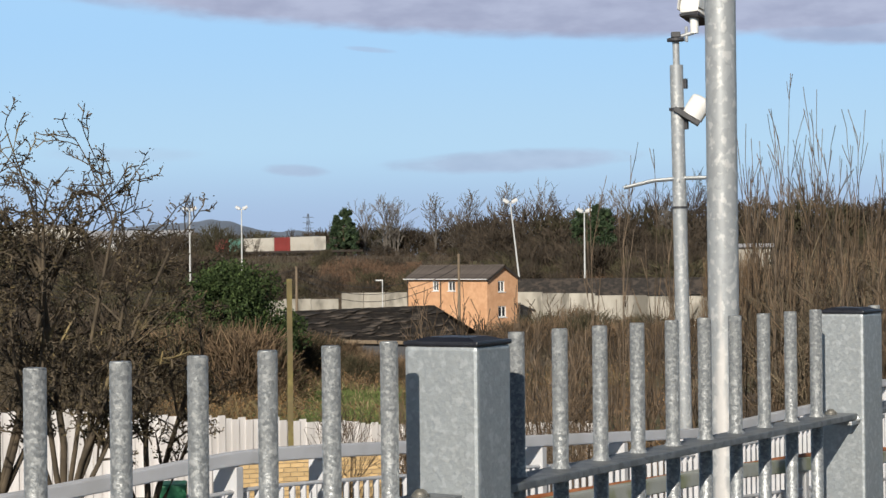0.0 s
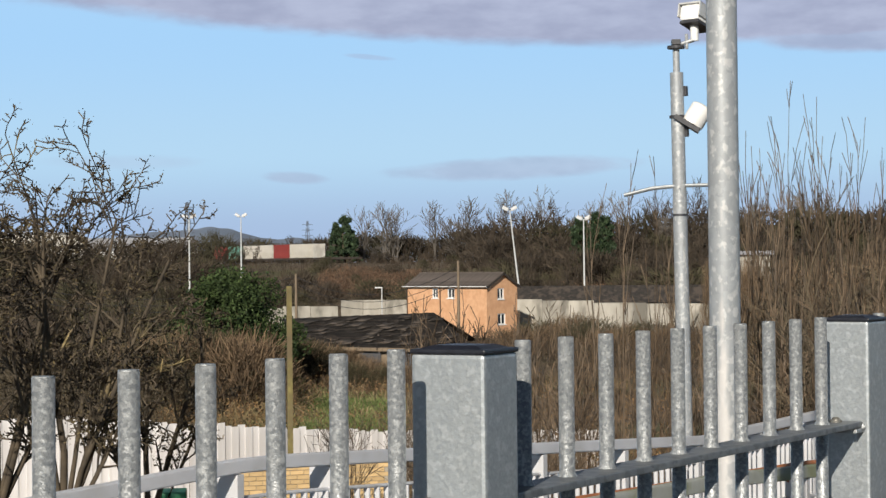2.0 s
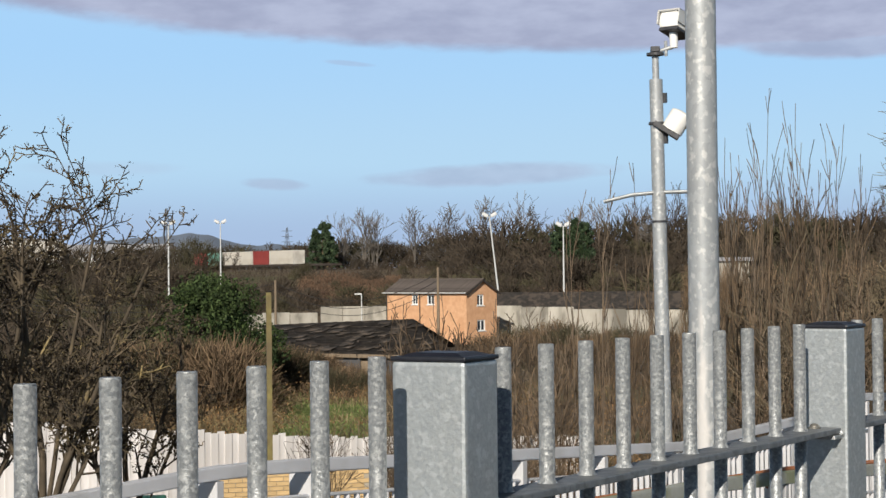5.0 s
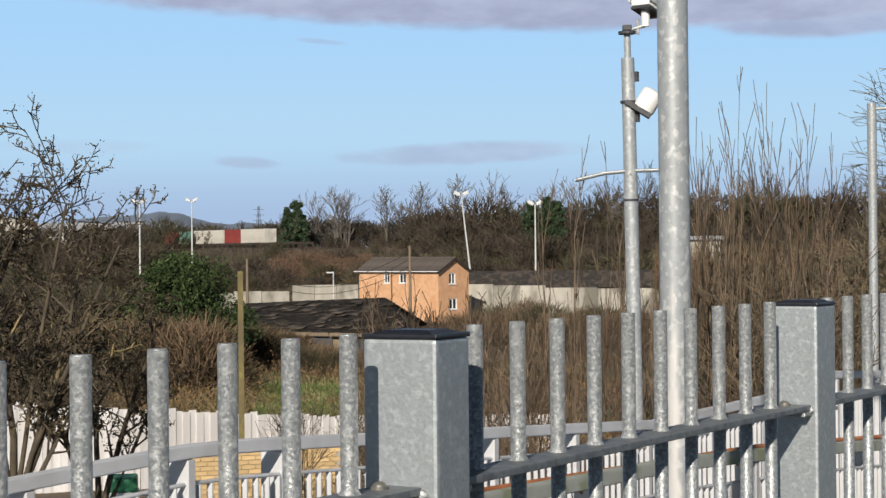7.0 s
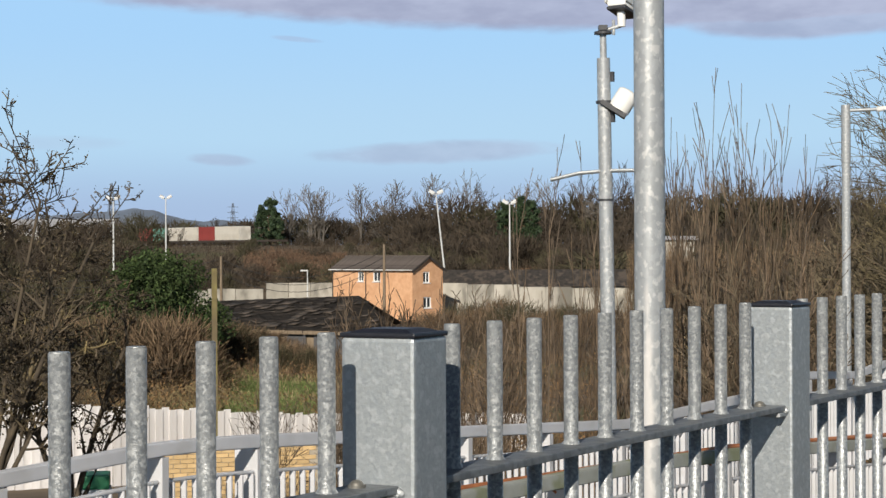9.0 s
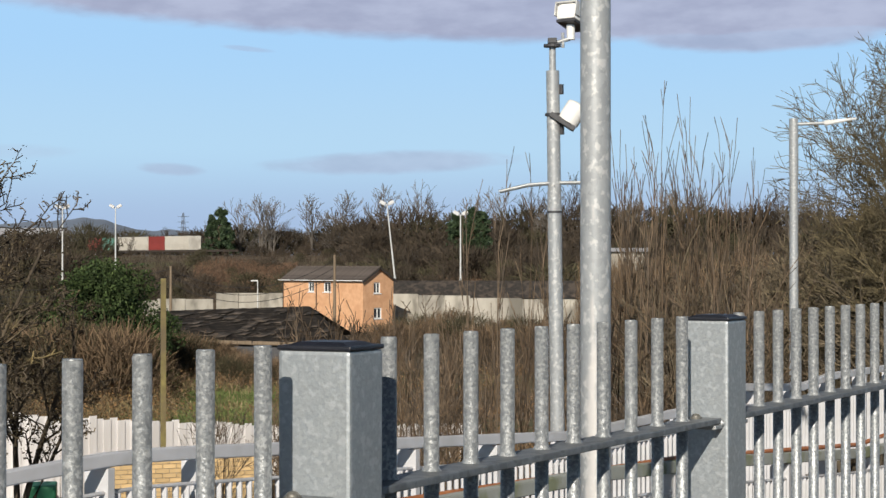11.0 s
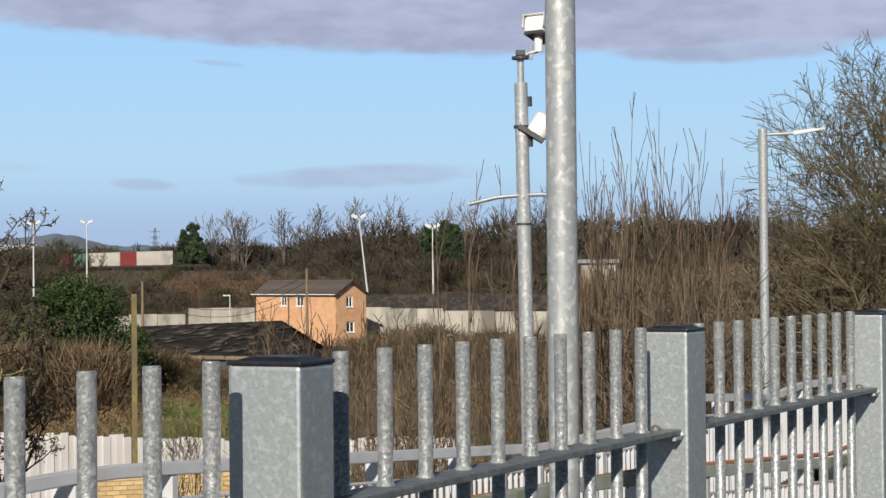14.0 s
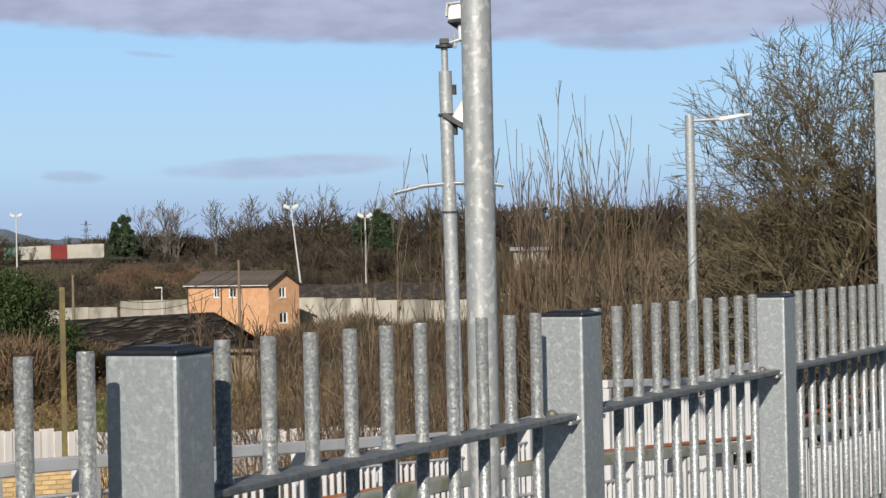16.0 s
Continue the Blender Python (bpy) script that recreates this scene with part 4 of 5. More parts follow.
flat_shed("warehouse", "small grey shed roof among the trees", (125.0, 57.0), (126.1, 54.6), 3, 2.15, -5.6, CONCRETE, SHEET_GREY, 0.3)


def floodlight(b, d, top, heads=2, lean=0.0, group="yard floodlights"):
    x, y = spot(b, d)
    z0 = ground_z(x, y) - 0.3
    f = thing("floodlight", "tall slim steel floodlight column with twin lamps", "floodlight", group, (x, y, z0))
    h = top - z0
    r = Vector((math.sin(radians(b)), -math.cos(radians(b)), 0))
    off = r * lean * h
    part("column", mesh_of("column", rod(bmesh.new(), (0, 0, 0), off * -1 + Vector((0, 0, h)), 0.14, 0.07, sides=10), LAMP_STEEL, True), f)
    bm = rod(bmesh.new(), r * -0.6 - off + Vector((0, 0, h)), r * 0.6 - off + Vector((0, 0, h)), 0.05, sides=8)
    part("cross_bar", mesh_of("cross_bar", bm, LAMP_STEEL), f)
    for k in range(heads):
        u = -0.55 + 1.1 * k / (heads - 1)
        part("lamp_head", block("lamp_head", (0.75, 0.5, 0.32), SHEET_WHITE, 0.08), f, "white floodlight head", Matrix.Translation(r * u * 0.9 - off + Vector((0, 0, h + 0.25))) @ pose(0, 0, 0, 0, 0, math.degrees(math.atan2(r.y, r.x))) @ pose(0, 0, 0, 20, 28 - 56 * k, 0))


floodlight(31.24, 215, 8.0, lean=0.108)
floodlight(29.33, 215, 6.8)
floodlight(41.62, 225, 7.7)
floodlight(40.02, 260, 8.8)


def yard_lamp():
    x, y = spot(35.66, 170)
    z0 = ground_z(x, y) - 0.3
    l = thing("yard_lamp", "short steel lamp post with one flat lantern", "street lamp", at=(x, y, z0))
    h = -0.45 - z0
    part("column", mesh_of("column", rod(bmesh.new(), (0, 0, 0), (0, 0, h), 0.07, 0.05, sides=10), LAMP_STEEL, True), l)
    part("lantern", block("lantern", (0.7, 0.26, 0.12), LAMP_STEEL, 0.03, (-0.15, 0.25, h + 0.05), 125), l, "pale flat lantern")


yard_lamp()


def train():
    ux, uy = math.cos(radians(66.5)), math.sin(radians(66.5))
    start = spot(37.6, 338)
    # load of each wagon from the front, with its length; None is an empty wagon
    rows = [(None, 6.3), (None, 6.3), (CONT_WHITE, 9.3), (CONT_RED, 6.06), (CONT_WHITE, 6.06), (CONT_WHITE, 6.06), (CONT_GREEN, 6.06), (CONT_RED, 6.06)]
    names = {CONT_WHITE.name: "dirty white", CONT_RED.name: "dull red", CONT_GREEN.name: "teal green"}
    turn = math.degrees(math.atan2(uy, ux))
    run = -13.6
    for mat, size in rows:
        cx, cy = start[0] + ux * (run + size / 2), start[1] + uy * (run + size / 2)
        run += size + 0.45
        w = thing("flat_wagon", "dark rusty container flat wagon on the embankment", "wagon", "freight wagons", (cx, cy, 2.32), turn)
        part("deck", block("deck", (size + 0.4, 2.4, 0.4), RUST_DARK, 0.03, (0, 0, 0.85)), w)
        for sx in (-size * 0.36, size * 0.36):
            for sy in (-0.75, 0.75):
                part("wheel", mesh_of("wheel", rod(bmesh.new(), (sx, sy - 0.07, 0.45), (sx, sy + 0.07, 0.45), 0.45, sides=16), RUST_DARK), w)
        if not mat:
            continue
        c = thing("container", names[mat.name] + " corrugated shipping container on a flat wagon", "container", "train containers", (cx, cy, 3.375), turn)
        part("shell", block("shell", (size, 2.36, 2.55), mat, 0.02, (0, 0, 1.28)), c)
        rib = block("rib", (0.14, 0.05, 2.3), mat)
        n = int(size / 0.335)
        for i in range(n):
            for s in (-1, 1):
                part("rib", rib, c, m=pose((i + 0.5 - n / 2) * 0.335, s * 1.2, 1.28))
        for i in (-1, 1):
            for s in (-1, 1):
                part("corner_post", block("corner_post", (0.16, 0.16, 2.59), mat, 0, (i * (size / 2 - 0.06), s * 1.13, 1.295)), c)


train()


def pylon(b, d, top, base):
    x, y = spot(b, d)
    bm = bmesh.new()
    h = top - base
    for s in ((-1, -1), (1, -1), (-1, 1), (1, 1)):
        rod(bm, (s[0] * h * 0.08, s[1] * h * 0.08, 0), (s[0] * 0.5, s[1] * 0.5, h), 0.35, 0.25, sides=4)
    for k in range(7):
        f, g = k / 7, (k + 1) / 7
        wa, wb = h * 0.08 * (1 - f) + 0.5 * f, h * 0.08 * (1 - g) + 0.5 * g
        for s in (-1, 1):
            rod(bm, (-wa, s * wa, f * h), (wb, s * wb, g * h), 0.2, sides=4)
            rod(bm, (wa, s * wa, f * h), (-wb, s * wb, g * h), 0.2, sides=4)
    r = Vector((math.sin(radians(b)), -math.cos(radians(b)), 0))
    for z in (0.68, 0.8, 0.92):
        rod(bm, r * (-h * 0.12) + Vector((0, 0, h * z)), r * (h * 0.12) + Vector((0, 0, h * z)), 0.3, sides=4)
    # the hill's blue-grey gives the pylon its painted haze
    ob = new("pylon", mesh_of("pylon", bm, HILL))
    ob.location = (x, y, base)
    tagged(ob, "distant grey lattice electricity pylon on the skyline", "pylon", "pylons")


pylon(41.66, 1500, 56, 2)
pylon(37.95, 1900, 50, 3)


def cable(a, b, sag, r=0.012):
    n = 14
    pts = [np.array(Vector(a).lerp(Vector(b), i / n)) - np.array((0, 0, sag * 4 * (i / n) * (1 - i / n))) for i in range(n + 1)]
    v, f = tubes([(pts, [r] * (n + 1))], 4)
    tagged(new("overhead_cable", raw_mesh("overhead_cable", v, f, CABLE)), "thin black overhead cable between poles", "cable", "overhead cables")


pa, pb = spot(38.34, 130), spot(33.27, 125)
for dz in (0.0, -0.5, -1.0):
    cable((*pa, 0.9 + dz), (*pb, 1.5 + dz), 1.6, 0.02)
    cable((*pa, 0.9 + dz), (*spot(47, 150), 0.6 + dz), 1.5, 0.02)


def buff_wall():
    """A low buff brick wall with each brick laid."""
    a, b = Vector((*spot(41.0, 30), 0)), Vector((*spot(35.4, 30.5), 0))
    d = b - a
    turn = math.degrees(math.atan2(d.y, d.x))
    w = thing("brick_wall", "low buff brick wall behind the white railing", "wall", at=a, turn=turn)
    w.matrix_world = pose(a.x, a.y, -3.6, 0, 0, turn)
    L = d.length
    part("core", block("core", (L - 0.02, 0.18, 1.86), MORTAR, 0, (L / 2, 0, 0.93)), w)
    brick = block("brick", (0.215, 0.03, 0.065), BUFF_BRICK, 0.004)
    for row in range(11, 25):
        for k in range(14):
            x = 0.12 + k * 0.225 + (0.112 if row % 2 else 0)
            if x < L - 0.1:
                part("brick", brick, w, m=pose(x, -0.092, 0.04 + row * 0.075))


buff_wall()


def yard_box():
    x, y = spot(42.3, 26)
    z = ground_z(x, y)
    t = thing("storage_box", "green and white plastic storage box beyond the railing", "box", at=(x, y, z), turn=40)
    part("body", block("body", (0.6, 0.45, 1.12), SHEET_WHITE, 0.02, (0, 0, 0.56)), t)
    part("lid", block("lid", (0.55, 0.42, 0.2), GREEN_PAINT, 0.03, (0, 0, 1.22)), t, "green lid")
    x, y = spot(43.6, 25)
    t = thing("trough", "long pale trough on the ground", "trough", at=(x, y, ground_z(x, y)), turn=-48)
    bm = box(bmesh.new(), (2.4, 0.5, 0.06), (0, 0, 0.05))
    for sy in (-0.25, 0.25):
        box(bm, (2.4, 0.05, 0.75), (0, sy, 0.4), 0, 0.01)
    part("basin", mesh_of("basin", bm, SHEET_WHITE), t)
    for sx in (-1.2, 1.2):
        part("end", block("end", (0.05, 0.45, 0.75), SHEET_WHITE, 0.01, (sx, 0, 0.4)), t)


yard_box()

# ---- plants ----


def tree_mesh(name, seed, spec, length, radius, mat, stems=1, spread=0.25, sides=3, first=0.3):
    rng = np.random.default_rng(seed)
    lines, tips = [], []
    for s in range(stems):
        a = rng.uniform(0, 6.283)
        lean = spread * rng.uniform(0.2, 1) if stems > 1 else 0.04
        start = (math.cos(a) * 0.08 * (stems > 1), math.sin(a) * 0.08 * (stems > 1), -0.1)
        grow(rng, start, (math.cos(a) * lean, math.sin(a) * lean, 1), length * rng.uniform(0.8, 1.1), radius * rng.uniform(0.75, 1.1), 0, lines, tips, spec, first)
    thick = [l for l in lines if l[1][0] > radius * 0.3]
    thin = [l for l in lines if l[1][0] <= radius * 0.3]
    return thick, thin, np.array(tips)


def bare_tree(name, label, seed, spec, length, radius, mat, at, stems=1, spread=0.25, group="", least=0.0, turn=0.0, category="tree", first=0.3):
    thick, thin, tips = tree_mesh(name, seed, spec, length, radius, mat, stems, spread, first=first)
    if least:
        thin = [(p, np.maximum(r, least)) for p, r in thin]
    t = thing(name, label, category, group, at, turn)
    v, f = tubes(thick, 6)
    part("trunk", raw_mesh("trunk", v, f, mat, True), t)
    v, f = tubes(thin, 3)
    part("crown", raw_mesh("crown", v, f, mat, False), t, kind="stuff")
    return t


# specs: (children, length ratio, angle, wander, lift)
POPLAR = [(8, 0.5, 26, 0.04, 0.08), (4, 0.55, 28, 0.08, 0.1), (3, 0.55, 30, 0.1, 0.1), (0, 0, 0, 0.12, 0.06)]
THORN = [(6, 0.66, 40, 0.1, 0.03), (10, 0.25, 42, 0.06, 0.0), (6, 0.42, 50, 0.1, 0.0), (6, 0.26, 64, 0.2, 0.0), (0, 0, 0, 0.2, 0.0)]
FAR_ASH = [(6, 0.62, 38, 0.06, 0.05), (5, 0.62, 40, 0.1, 0.05), (4, 0.6, 40, 0.14, 0.04), (0, 0, 0, 0.2, 0.02)]
SHOOT = [(9, 0.36, 30, 0.05, 0.05), (4, 0.5, 34, 0.09, 0.06), (0, 0, 0, 0.1, 0.05)]

# hawthorns at the foot of the ramp
def hawthorn(b, d, seed, fork, limbs):
    """A forked trunk whose limbs reach sideways, back and up by the given metres, each with spurred twigs."""
    g = np.random.default_rng(seed)
    x, y = spot(b, d)
    t = thing("hawthorn", "gnarled leafless hawthorn with dark thorny twigs and tiny buds", "tree", "hawthorns", (x, y, ground_z(x, y)))
    side = np.array((math.sin(radians(b)), -math.cos(radians(b)), 0))
    away = np.array((math.cos(radians(b)), math.sin(radians(b)), 0))
    top = np.array((g.normal() * 0.08, g.normal() * 0.08, fork))
    v, f = tubes([([(0, 0, -0.15), top * (0.5, 0.2, 0.5), top + (0, 0, 0.05)], [0.085, 0.07, 0.06])], 8)
    part("trunk", raw_mesh("trunk", v, f, TWIG_DARK, True), t)
    fine, tips = [], []
    for across, back, up in limbs:
        goal = side * across + away * back + np.array((0, 0, up)) - top
        reach = np.linalg.norm(goal)
        lines = []
        bow = unit(goal) + np.array((0, 0, 0.22)) * (1 if across * across > 0.5 else 0)
        grow(g, top - (0, 0, 0.15 * g.random()), bow, reach * 0.9, 0.042 * g.uniform(0.75, 1.1), 1, lines, tips, THORN)
        v, f = tubes(lines[:1], 6)
        part("limb", raw_mesh("limb", v, f, TWIG_DARK, True), t)
        fine += [(p, np.maximum(r, 0.007)) for p, r in lines[1:]]
    for n in sorted({len(p) for p, r in fine}):
        v, f = tubes([l for l in fine if len(l[0]) == n], 3)
        part("crown", raw_mesh("crown", v, f, TWIG_DARK), t, kind="stuff")
    p = np.repeat(np.array(tips), 2, axis=0) + g.normal(size=(len(tips) * 2, 3)) * 0.024
    v, f = flakes(p, 0.017, g)
    part("bud", raw_mesh("bud", v, f, LEAF_BUD), t, kind="stuff")


hawthorn(45.4, 20.0, 11, 1.1, [(0.5, 0.1, 4.9), (0.65, 0.0, 4.6), (0.85, -0.2, 4.1), (0.1, 0.3, 4.8), (-0.5, 0, 4.7), (0.95, 0.4, 3.3), (-0.8, -0.3, 3.6), (1.2, 0, 2.7)])
hawthorn(47.6, 20.8, 23, 1.3, [(0.6, 0.2, 4.8), (0.1, -0.2, 4.9), (-0.4, 0, 5.0), (0.9, -0.3, 4.0), (-1.0, 0.3, 4.3), (1.0, 0.3, 3.0)])
hawthorn(49.6, 18.6, 31, 1.2, [(0.5, 0, 4.6), (1.0, 0.3, 3.9), (-0.4, -0.2, 4.7)])
hawthorn(43.1, 21.5, 45, 0.9, [(0.75, 0.1, 3.3), (0.95, 0.2, 2.5), (0.1, 0.3, 3.2), (-0.6, 0, 3.0)])

# the large bare tree past the street lamp and its neighbours
OAK = [(8, 0.55, 40, 0.05, 0.06), (6, 0.62, 36, 0.08, 0.06), (5, 0.62, 36, 0.12, 0.05), (4, 0.6, 36, 0.15, 0.04), (3, 0.6, 34, 0.18, 0.03), (0, 0, 0, 0.2, 0.02)]
x, y = spot(14.0, 54)
BROAD = [(9, 0.6, 44, 0.05, 0.05), (7, 0.58, 40, 0.08, 0.06), (6, 0.58, 38, 0.1, 0.06), (5, 0.58, 36, 0.11, 0.05), (4, 0.55, 36, 0.13, 0.04), (0, 0, 0, 0.12, 0.03)]
bare_tree("tree", "large spreading bare tree with lichen-green limbs", 7, BROAD, 7.9, 0.22, MOSS_TWIG, (x, y, ground_z(x, y)), stems=2, spread=0.14, turn=120, least=0.009, first=0.2)
x, y = spot(16.6, 57)
bare_tree("tree", "bare bushy tree with greenish limbs beside the larger one", 8, OAK, 3.4, 0.12, MOSS_TWIG, (x, y, ground_z(x, y)), stems=2, spread=0.3, least=0.009)
x, y = spot(11.4, 58)
bare_tree("tree", "bare leaning tree behind the tall post", 9, OAK, 5.8, 0.16, TWIG, (x, y, ground_z(x, y)), stems=2, spread=0.2, least=0.01)
x, y = spot(18.6, 60)
bare_tree("tree", "low bushy bare tree with yellow-green lichen", 12, OAK, 2.9, 0.1, MOSS_TWIG, (x, y, ground_z(x, y)), stems=2, spread=0.4, least=0.009)

# upright young shoots in front of the yard
TALL = [(8, 0.22, 20, 0.025, 0.05), (3, 0.42, 24, 0.06, 0.1), (0, 0, 0, 0.06, 0.08)]


def shoots(seed, stems, spread, mat, spec=SHOOT, least=0.0065):
    g = np.random.default_rng(seed)
    made = []
    for i in range(stems):
        lines, tips = [], []
        a, lean = g.uniform(0, 6.283), spread * g.uniform(0.2, 1)
        grow(g, (math.cos(a) * 0.1, math.sin(a) * 0.1, -0.1), (math.cos(a) * lean, math.sin(a) * lean, 1), 3.6 * g.uniform(0.8, 1.1), 0.021 * g.uniform(0.75, 1.1), 0, lines, tips, spec)
        v, f = tubes([(p, np.maximum(r, least)) for p, r in lines], 3)
        made.append(raw_mesh("shoot", v, f, mat))
    return made


shoot_meshes = [shoots(sd, st, sp, TWIG_RED if sd != 14 else TWIG) for sd, st, sp in ((3, 7, 0.12), (14, 8, 0.13), (27, 6, 0.1), (38, 7, 0.12))] + [shoots(sd, st, 0.06, TWIG_RED, TALL, 0.0085) for sd, st in ((44, 4), (58, 3))]
rng = random.Random(9)


def sapling(b, d, height, k):
    x, y = spot(b, d)
    t = thing("sapling_clump", "clump of leafless upright young shoots", "shrub", "sapling clumps", (x, y, ground_z(x, y) - 0.05), rng.uniform(0, 360))
    s = height / 4.6
    w = min(s * 1.15, 1.15) if k % 6 < 4 else 1.0
    for me in shoot_meshes[k % 6]:
        part("shoot", me, t, m=Matrix.Diagonal((w, w, s, 1)), kind="stuff")
    return t


def tall_shoot(b, d, top, k, w=0.62):
    x, y = spot(b, d)
    z = ground_z(x, y) - 0.05
    t = thing("sapling", "single tall slender leafless shoot", "sapling", "tall shoots", (x, y, z), rng.uniform(0, 360))
    me = shoot_meshes[4 + k % 2][(k // 2) % 3]
    h = max(v.co.z for v in me.vertices)
    part("shoot", me, t, m=Matrix.Diagonal((w, w, (top - z) / h, 1)), kind="stuff")


# the tallest shoots stand clear of the rest: bearing, distance, height of the tips
for i, (b, d, top) in enumerate(((28.25, 28, 3.25), (27.4, 28.5, 3.2), (28.75, 29, 2.8), (24.4, 28, 3.65), (23.95, 28.5, 3.55), (23.65, 27.5, 3.7), (23.3, 28.5, 3.7), (22.9, 28, 4.25), (22.6, 28.5, 4.1), (22.3, 27.5, 3.3), (21.75, 28.5, 4.05), (21.45, 28, 3.7), (20.6, 29, 3.3), (23.0, 29.5, 3.0), (22.1, 29, 3.4), (24.15, 29, 2.9), (21.1, 29, 2.8), (26.5, 29, 2.6), (25.6, 28.5, 2.9))):
    tall_shoot(b, d, top, i)
for i in range(26):
    tall_shoot(20.2 + 0.18 * i + rng.uniform(-0.1, 0.1), rng.uniform(27, 33), rng.uniform(2.0, 3.3), i)
# slender stems before the house and the yard wall
for i in range(34):
    tall_shoot(29.2 + 0.17 * i + rng.uniform(-0.12, 0.12), rng.uniform(40, 70), rng.uniform(-0.9, 0.8), i, 1.4)
for i in range(80):
    tall_shoot(24.6 + 0.085 * i + rng.uniform(-0.15, 0.15), rng.uniform(25, 38), rng.uniform(0.2, 2.0) - 0.018 * i, i)
SHOOT_B = [19, 21, 23, 25.5, 27.5, 29, 30.5, 32, 34, 37]
SHOOT_T = [1.5, 1.8, 1.9, 0.8, 0.1, -0.1, -0.4, -0.6, -0.9, -1.2]
for i in range(58):
    b = 18.6 + 15.0 * (i / 58) ** 1.25 + rng.uniform(-0.5, 0.5)
    d = rng.uniform(22, 34)
    x, y = spot(b, d)
    if abs(b - 19.1) < 0.9 or abs(b - 24.5) < 0.6 or 25.2 < b < 29.3 or (b > 25.0 and i % 3) or (b < 23 and i % 3 == 0):
        continue
    sapling(b, d, (float(np.interp(b, SHOOT_B, SHOOT_T)) + rng.uniform(-1.3, 0.25) * (1 if d > 25 else 1.5)) - ground_z(x, y), i)
for i in range(5):
    b, d = rng.uniform(33.5, 38), rng.uniform(24, 34)
    x, y = spot(b, d)
    sapling(b, d, rng.uniform(-1.4, -0.3) - ground_z(x, y), i)

# mid-distance scrub woods
scrub_meshes = []
BUSHY = [(7, 0.55, 32, 0.1, 0.06), (5, 0.55, 36, 0.14, 0.05), (4, 0.5, 38, 0.16, 0.03), (0, 0, 0, 0.16, 0.03)]
for sd in (2, 17, 29, 41, 55):
    thick, thin, tips = tree_mesh("s", sd, BUSHY, 2.3, 0.05, TWIG, 4, 0.6)
    v, f = tubes([(p, np.maximum(r, 0.0085)) for p, r in thick + thin], 3)
    scrub_meshes.append((raw_mesh("crown", v, f, TWIG_FAR), raw_mesh("crown", v, f, TWIG)))


def scrub(b, d, scale, k, far=0, group="scrub bushes"):
    x, y = spot(b, d)
    t = thing("scrub_bush", "bare brown scrub bush on the rough ground", "bush", group, (x, y, ground_z(x, y) - 0.1), rng.uniform(0, 360))
    part("crown", scrub_meshes[k % 5][1 - far], t, m=Matrix.Diagonal((scale * 1.2, scale * 1.2, scale, 1)), kind="stuff")


for i in range(56):
    b = rng.uniform(11, 33)
    d = rng.uniform(45, 110)
    top = 1.0 if b < 27 else 0.75
    if b > 25.5:
        top = 0.33
    if not 23.4 < b < 29.8:
        scrub(b, d, top * rng.uniform(0.9, 1.5) * (1 + d / 180), i)
for i in range(60):
    b, d = rng.uniform(38.5, 51), rng.uniform(55, 93)
    if not 38.6 < b < 42.2:
        scrub(b, d, rng.uniform(0.6, 1.0), i)
for i in range(26):
    scrub(rng.uniform(12, 21), rng.uniform(56, 80), rng.uniform(1.3, 2.1), i)


def dome(seed, n=340, thick=0.015):
    """A rounded thicket one metre high: short twigs that point up and out all through it."""
    g = np.random.default_rng(seed)
    lines = []
    for i in range(n):
        a, q, z = g.uniform(0, 6.283), math.sqrt(g.random()) * 0.75, g.uniform(0.02, 0.92)
        q *= math.sqrt(max(0.05, 1 - (z * 0.95) ** 2)) * (1 + 0.25 * math.sin(a * 3 + seed))
        p = np.array((math.cos(a) * q, math.sin(a) * q, z * (1 - 0.25 * q)))
        d = unit(np.array((math.cos(a) * q * 0.8, math.sin(a) * q * 0.8, 0.55)) + g.normal(size=3) * 0.3)
        l = g.uniform(0.12, 0.3)
        lines.append(([p, p + d * l], [thick, thick * 0.45]))
    return tubes(lines, 3)


dome_meshes = [raw_mesh("crown", *dome(sd, 520, 0.012), TWIG_OLIVE if sd in (2, 4) else TWIG_FAR) for sd in (1, 2, 3, 4, 5)]
fine_domes = [raw_mesh("crown", *dome(sd, 1300, 0.0055), TWIG_OLIVE if sd == 8 else BRAMBLE) for sd in (6, 7, 8)]


def thicket(b, d, height, k, group, fine=False, widest=4.0):
    x, y = spot(b, d)
    t = thing("thicket", "rounded brown leafless thicket", "bush", group, (x, y, ground_z(x, y) - 0.1), rng.uniform(0, 360))
    w = height * rng.uniform(0.9, 1.6)
    w = min(w, widest) if fine else w
    part("crown", fine_domes[k % 3] if fine else dome_meshes[k % 5], t, m=Matrix.Diagonal((w, w, height, 1)), kind="stuff")


# thickets between the bramble bank and the yard, on the embankment and behind the railway
for i in range(52):
    b, d = rng.uniform(39.7, 52), rng.uniform(94, 212)
    thicket(b, d, rng.uniform(2.0, 4.4), i, "yard thickets")
def screen(b, d, top, k, widest=4.0):
    """A thicket whose top reaches a given level."""
    x, y = spot(b, d)
    thicket(b, d, max(top - ground_z(x, y), 0.6), k, "yard thickets", True, widest)


